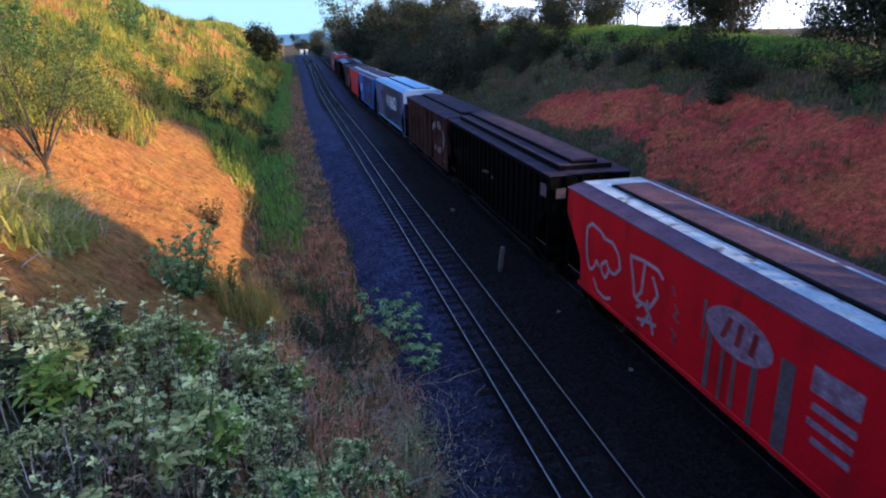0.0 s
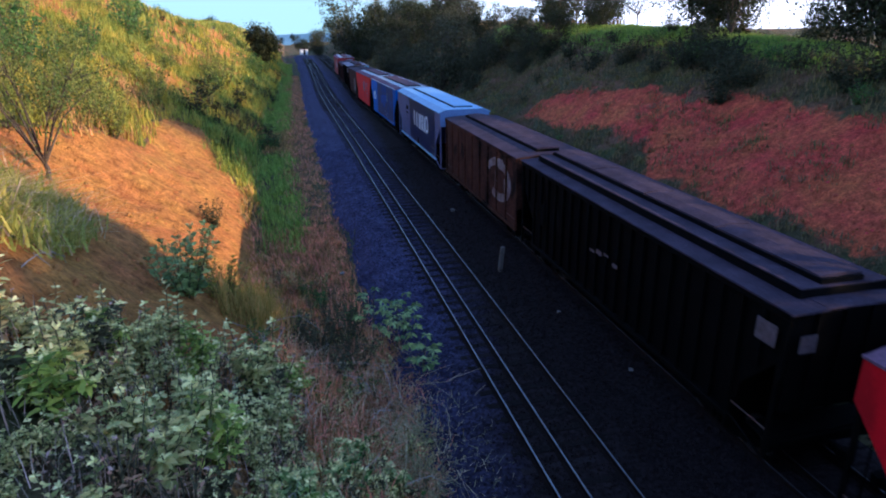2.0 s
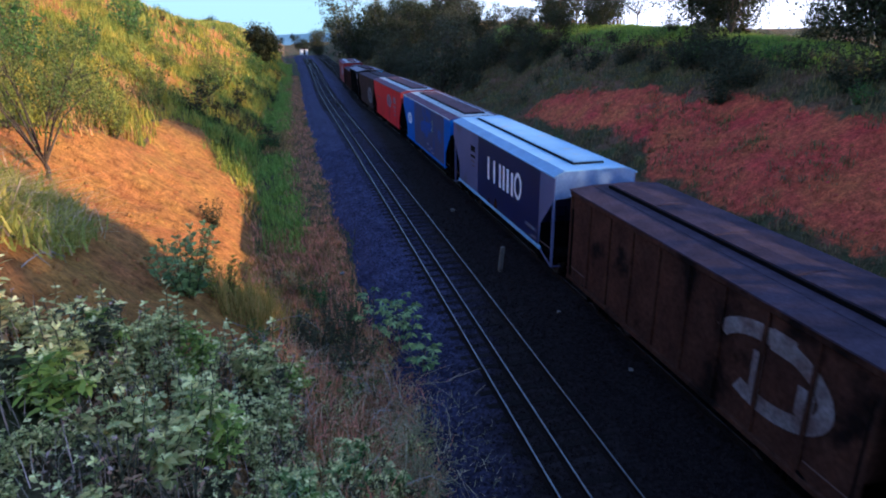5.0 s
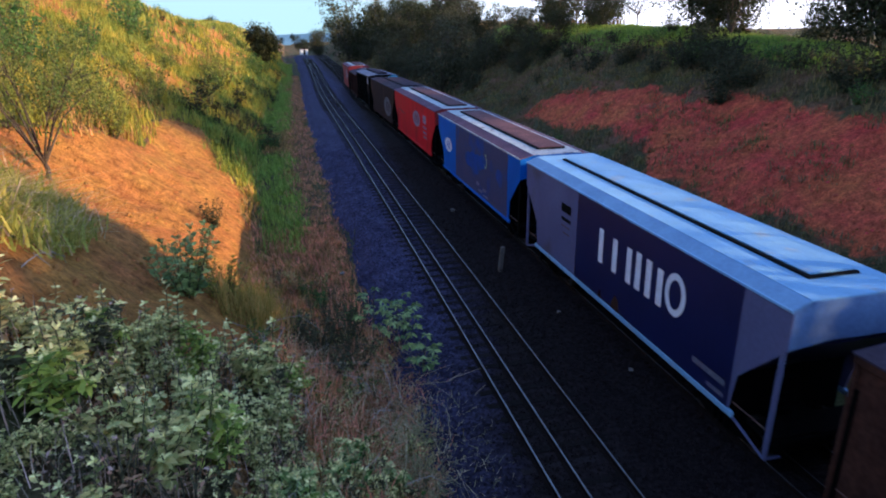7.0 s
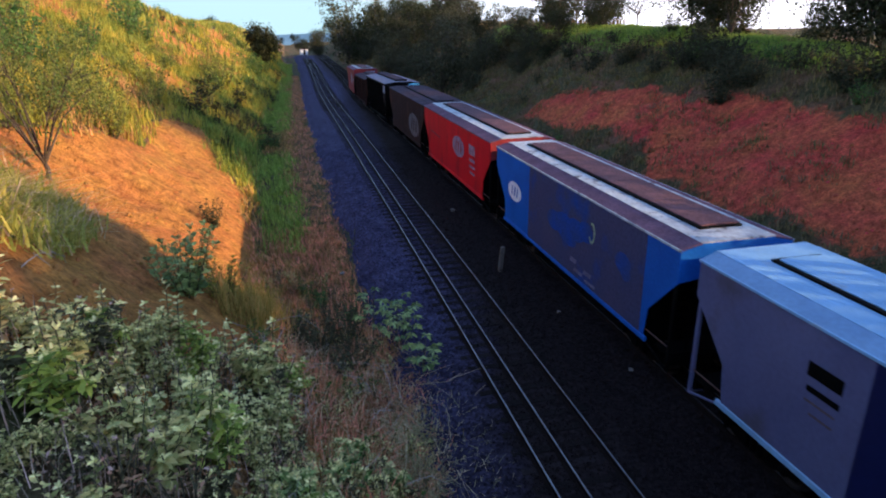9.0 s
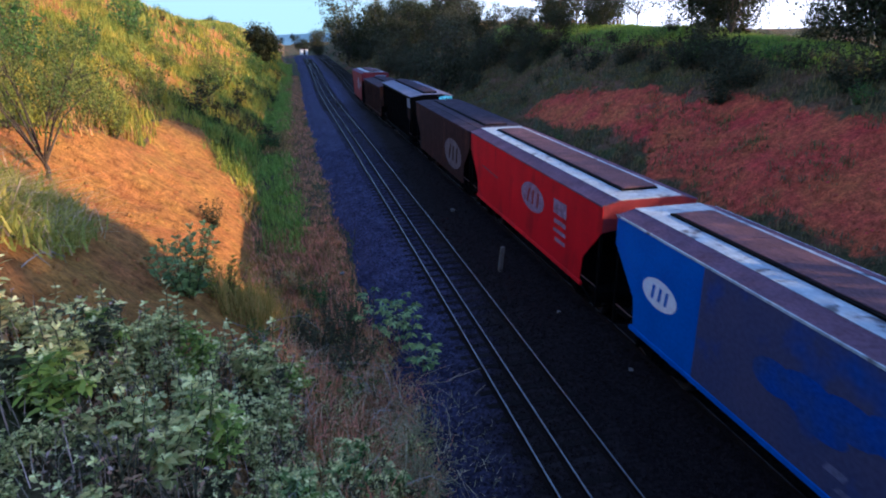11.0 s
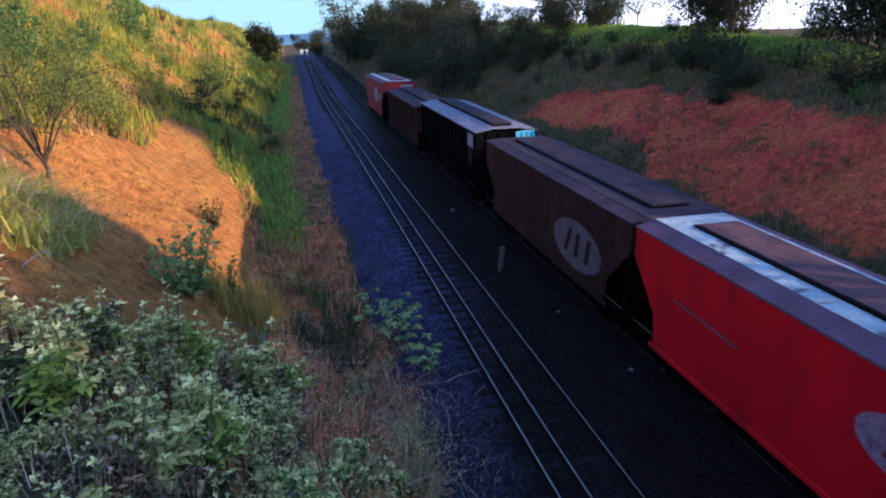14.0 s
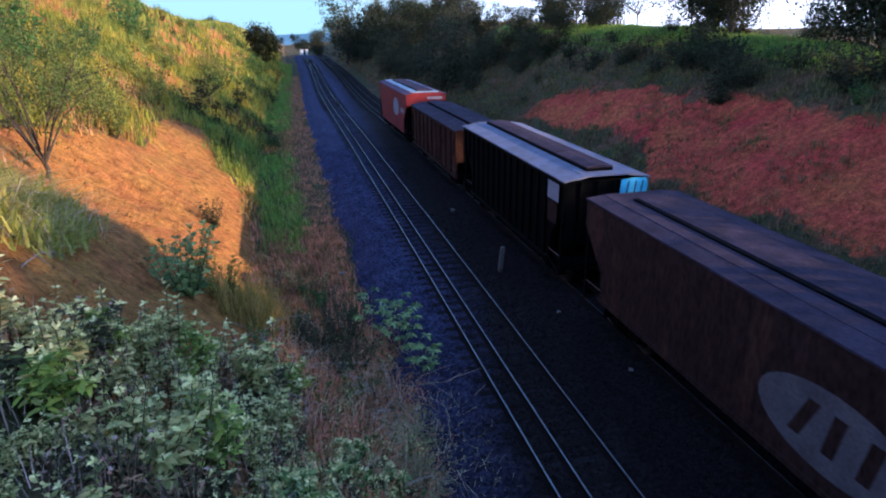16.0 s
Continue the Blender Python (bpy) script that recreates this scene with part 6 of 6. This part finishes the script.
    # low brown wagon
    w, h, zt = ribbed_hopper(68.6, 80.3, "low brown ribbed hopper wagon with a dusty roof", M_RUST, M_BROWN, M_ROOFDARK, zt=3.4, ribs=10)
    # last wagon
    w, h, zt = smooth_hopper(82.3, 94.5, "dull red covered hopper wagon at the end of the train", M_REDDIM, zt=3.86)
    oval_emblem(w, -2.0, 2.6, 1.15, 0.68, M_DECALW, M_REDDIM, False)
    decal(w, "pale_stripe", [rect(-5.2, -3.9, 2.4, 2.75)], M_DECALW)
    decal(w, "white_plate", [[(0.1, 3.5), (1.2, 3.5), (1.2, 3.68), (0.1, 3.68)]], M_DECALW, front=-h - 0.008)


build_train()


# ---- small things by the line ----
def post(m, height, label):
    ob = new("marker_post", Geo().prism([(-0.07, -0.06), (0.07, -0.06), (0.08, 0.0), (0.06, 0.07), (-0.06, 0.07), (-0.08, 0.0)], 2, -0.3, height).mesh("marker_post", M_POST))
    ob.matrix_basis = m
    tagged(ob, label, "post")


post(pose(2.85, 21.6, -0.2, 4, 3, 20), 0.95, "weathered grey wooden marker post beside the track")
post(pose(-2.15, 27.5, -0.3, 2, 5, 0) @ Matrix.Diagonal((0.4, 0.4, 1, 1)), 0.34, "thin pale marker peg in the ballast")


def pale_stone(x, y, r):
    bm = bmesh.new()
    bmesh.ops.create_icosphere(bm, subdivisions=2, radius=r)
    for v in bm.verts:
        v.co *= 1 + 0.35 * noise.noise(v.co * 4 / r * 0.3 + Vector((x, y, 0)))
        v.co.z *= 0.6
    me = bpy.data.meshes.new("stone")
    bm.to_mesh(me)
    bm.free()
    me.materials.append(M_PALESTONE)
    ob = new("stone", me)
    ob.matrix_basis = pose(x, y, -0.2 + r * 0.25, 0, 0, 40 * x)
    tagged(ob, "pale rough stone lying on dark ballast", "stone")


for sx, sy, sr in ((3.95, 13.6, 0.08), (3.1, 30.0, 0.12), (-3.0, 43.5, 0.13), (-3.1, 22.8, 0.1), (3.5, 17.5, 0.08), (-2.7, 33.0, 0.09)):
    pale_stone(sx, sy, sr)


def loose_ballast():
    """Crushed stones lying loose over the bed."""
    rng = np.random.default_rng(3)
    vs, fs = [], []
    base = np.array([(1, 0, 0), (-1, 0, 0), (0, 1, 0), (0, -1, 0), (0, 0, 1), (0, 0, -1)], float)
    tri = np.array([(0, 2, 4), (2, 1, 4), (1, 3, 4), (3, 0, 4)])
    n = 26000
    y = 8 + 40 * rng.uniform(0, 1, n) ** 1.6
    x = rng.uniform(-3.0, 4.6, n)
    r = rng.uniform(0.02, 0.05, n)
    z = -0.2 + 0.0 * x
    edge = x + 3.0 - np.array([near_curve(v) for v in y])
    t = np.clip(edge / 1.3, 0, 1)
    z = -0.62 + 0.445 * t * t * (3 - 2 * t) + 0.01
    v = base[None] * r[:, None, None] * rng.uniform(0.6, 1.3, (n, 6, 1)) + np.stack([x, y, z], 1)[:, None] + rng.normal(0, 0.006, (n, 6, 3))
    f = tri[None] + (np.arange(n) * 6)[:, None, None]
    me = bpy.data.meshes.new("loose_ballast")
    me.from_pydata(v.reshape(-1, 3).tolist(), [], f.reshape(-1, 3).tolist())
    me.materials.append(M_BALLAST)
    tagged(new("loose_ballast", me), "loose crushed dark ballast stones", "ballast stones", kind="stuff")


loose_ballast()


def earth_clods(name, label, material, n, x0, x1, y0, y1, r0, r1, seed):
    """Lumps of earth lying on the bare faces of the cutting."""
    rng = np.random.default_rng(seed)
    xy = [(x, y) for x, y in zip(rng.uniform(x0, x1, n), rng.uniform(y0, y1, n)) if soil_amount(x, y, 0) > 0.7]
    m = len(xy)
    base = np.array([(1, 0, 0), (0, 1, 0), (-1, 0, 0), (0, -1, 0), (0.2, 0.1, 0.75)], float)
    tri = np.array([(0, 1, 4), (1, 2, 4), (2, 3, 4), (3, 0, 4)])
    r = r0 + (r1 - r0) * rng.uniform(0, 1, m) ** 4
    at = np.array([(x, y, ground_z(x, y) - 0.01) for x, y in xy])
    v = base[None] * r[:, None, None] * rng.uniform(0.6, 1.4, (m, 5, 1)) + at[:, None] + rng.normal(0, 0.006, (m, 5, 3))
    f = tri[None] + (np.arange(m) * 5)[:, None, None]
    me = bpy.data.meshes.new(name)
    me.from_pydata(v.reshape(-1, 3).tolist(), [], f.reshape(-1, 3).tolist())
    me.materials.append(material)
    tagged(new(name, me), label, "earth clods", kind="stuff")


earth_clods("red_earth_clods", "red earth clods on the bare cutting face", M_CLODRED, 7000, 10.5, 18, 10, 46, 0.02, 0.1, 8)
earth_clods("ochre_earth_clods", "small ochre earth clods on the sunlit face", M_CLODOCHRE, 5000, -15, -4.5, 10, 46, 0.02, 0.12, 9)


def hut():
    ob = empty_thing("trackside_hut", pose(3.0, 266, ground_z(3.0, 266), 0, 0, 8), "small pale hut far along the line", "hut")
    part("wall", Geo().box(-1.4, 1.4, -1.2, 1.2, -0.3, 1.9), M_DECALWHITE, ob)
    part("roof", Geo().prism([(-1.6, 1.9), (1.6, 1.9), (0, 2.5)], 1, -1.4, 1.4), M_RUST, ob)
    part("door", Geo().box(-0.4, 0.4, -1.23, -1.19, 0, 1.7), M_BLACK, ob)


hut()


# ---- what moves ----
def run(t):
    """How far the train has come since 9 s."""
    return 5.301 * (t - 9) - 0.5 * 0.0371 * (t - 9) ** 2


def motions():
    walk(cam, [(0, CAM_POSE), (16, CAM_POSE)], EXPOSURES)
    for ob, y0 in TRAIN:
        rows = []
        for i in range(33):
            t = 0.5 * i
            y = y0 - run(t)
            d = (far_curve(y + 4) - far_curve(y - 4)) / 8
            up = (grade(y + 4) - grade(y - 4)) / 8
            rows.append((t, pose(5.45 + far_curve(y), y, grade(y), math.degrees(math.atan(up)), 0, -math.degrees(math.atan(d)))))
        walk(ob, rows)
    turn = [(0.1 * i, math.degrees(run(0.1 * i) / 0.42)) for i in range(161)]
    for w in SPIN:
        base = w.matrix_basis.translation.copy()
        walk(w, [(t, pose(*base, a)) for t, a in turn])


motions()
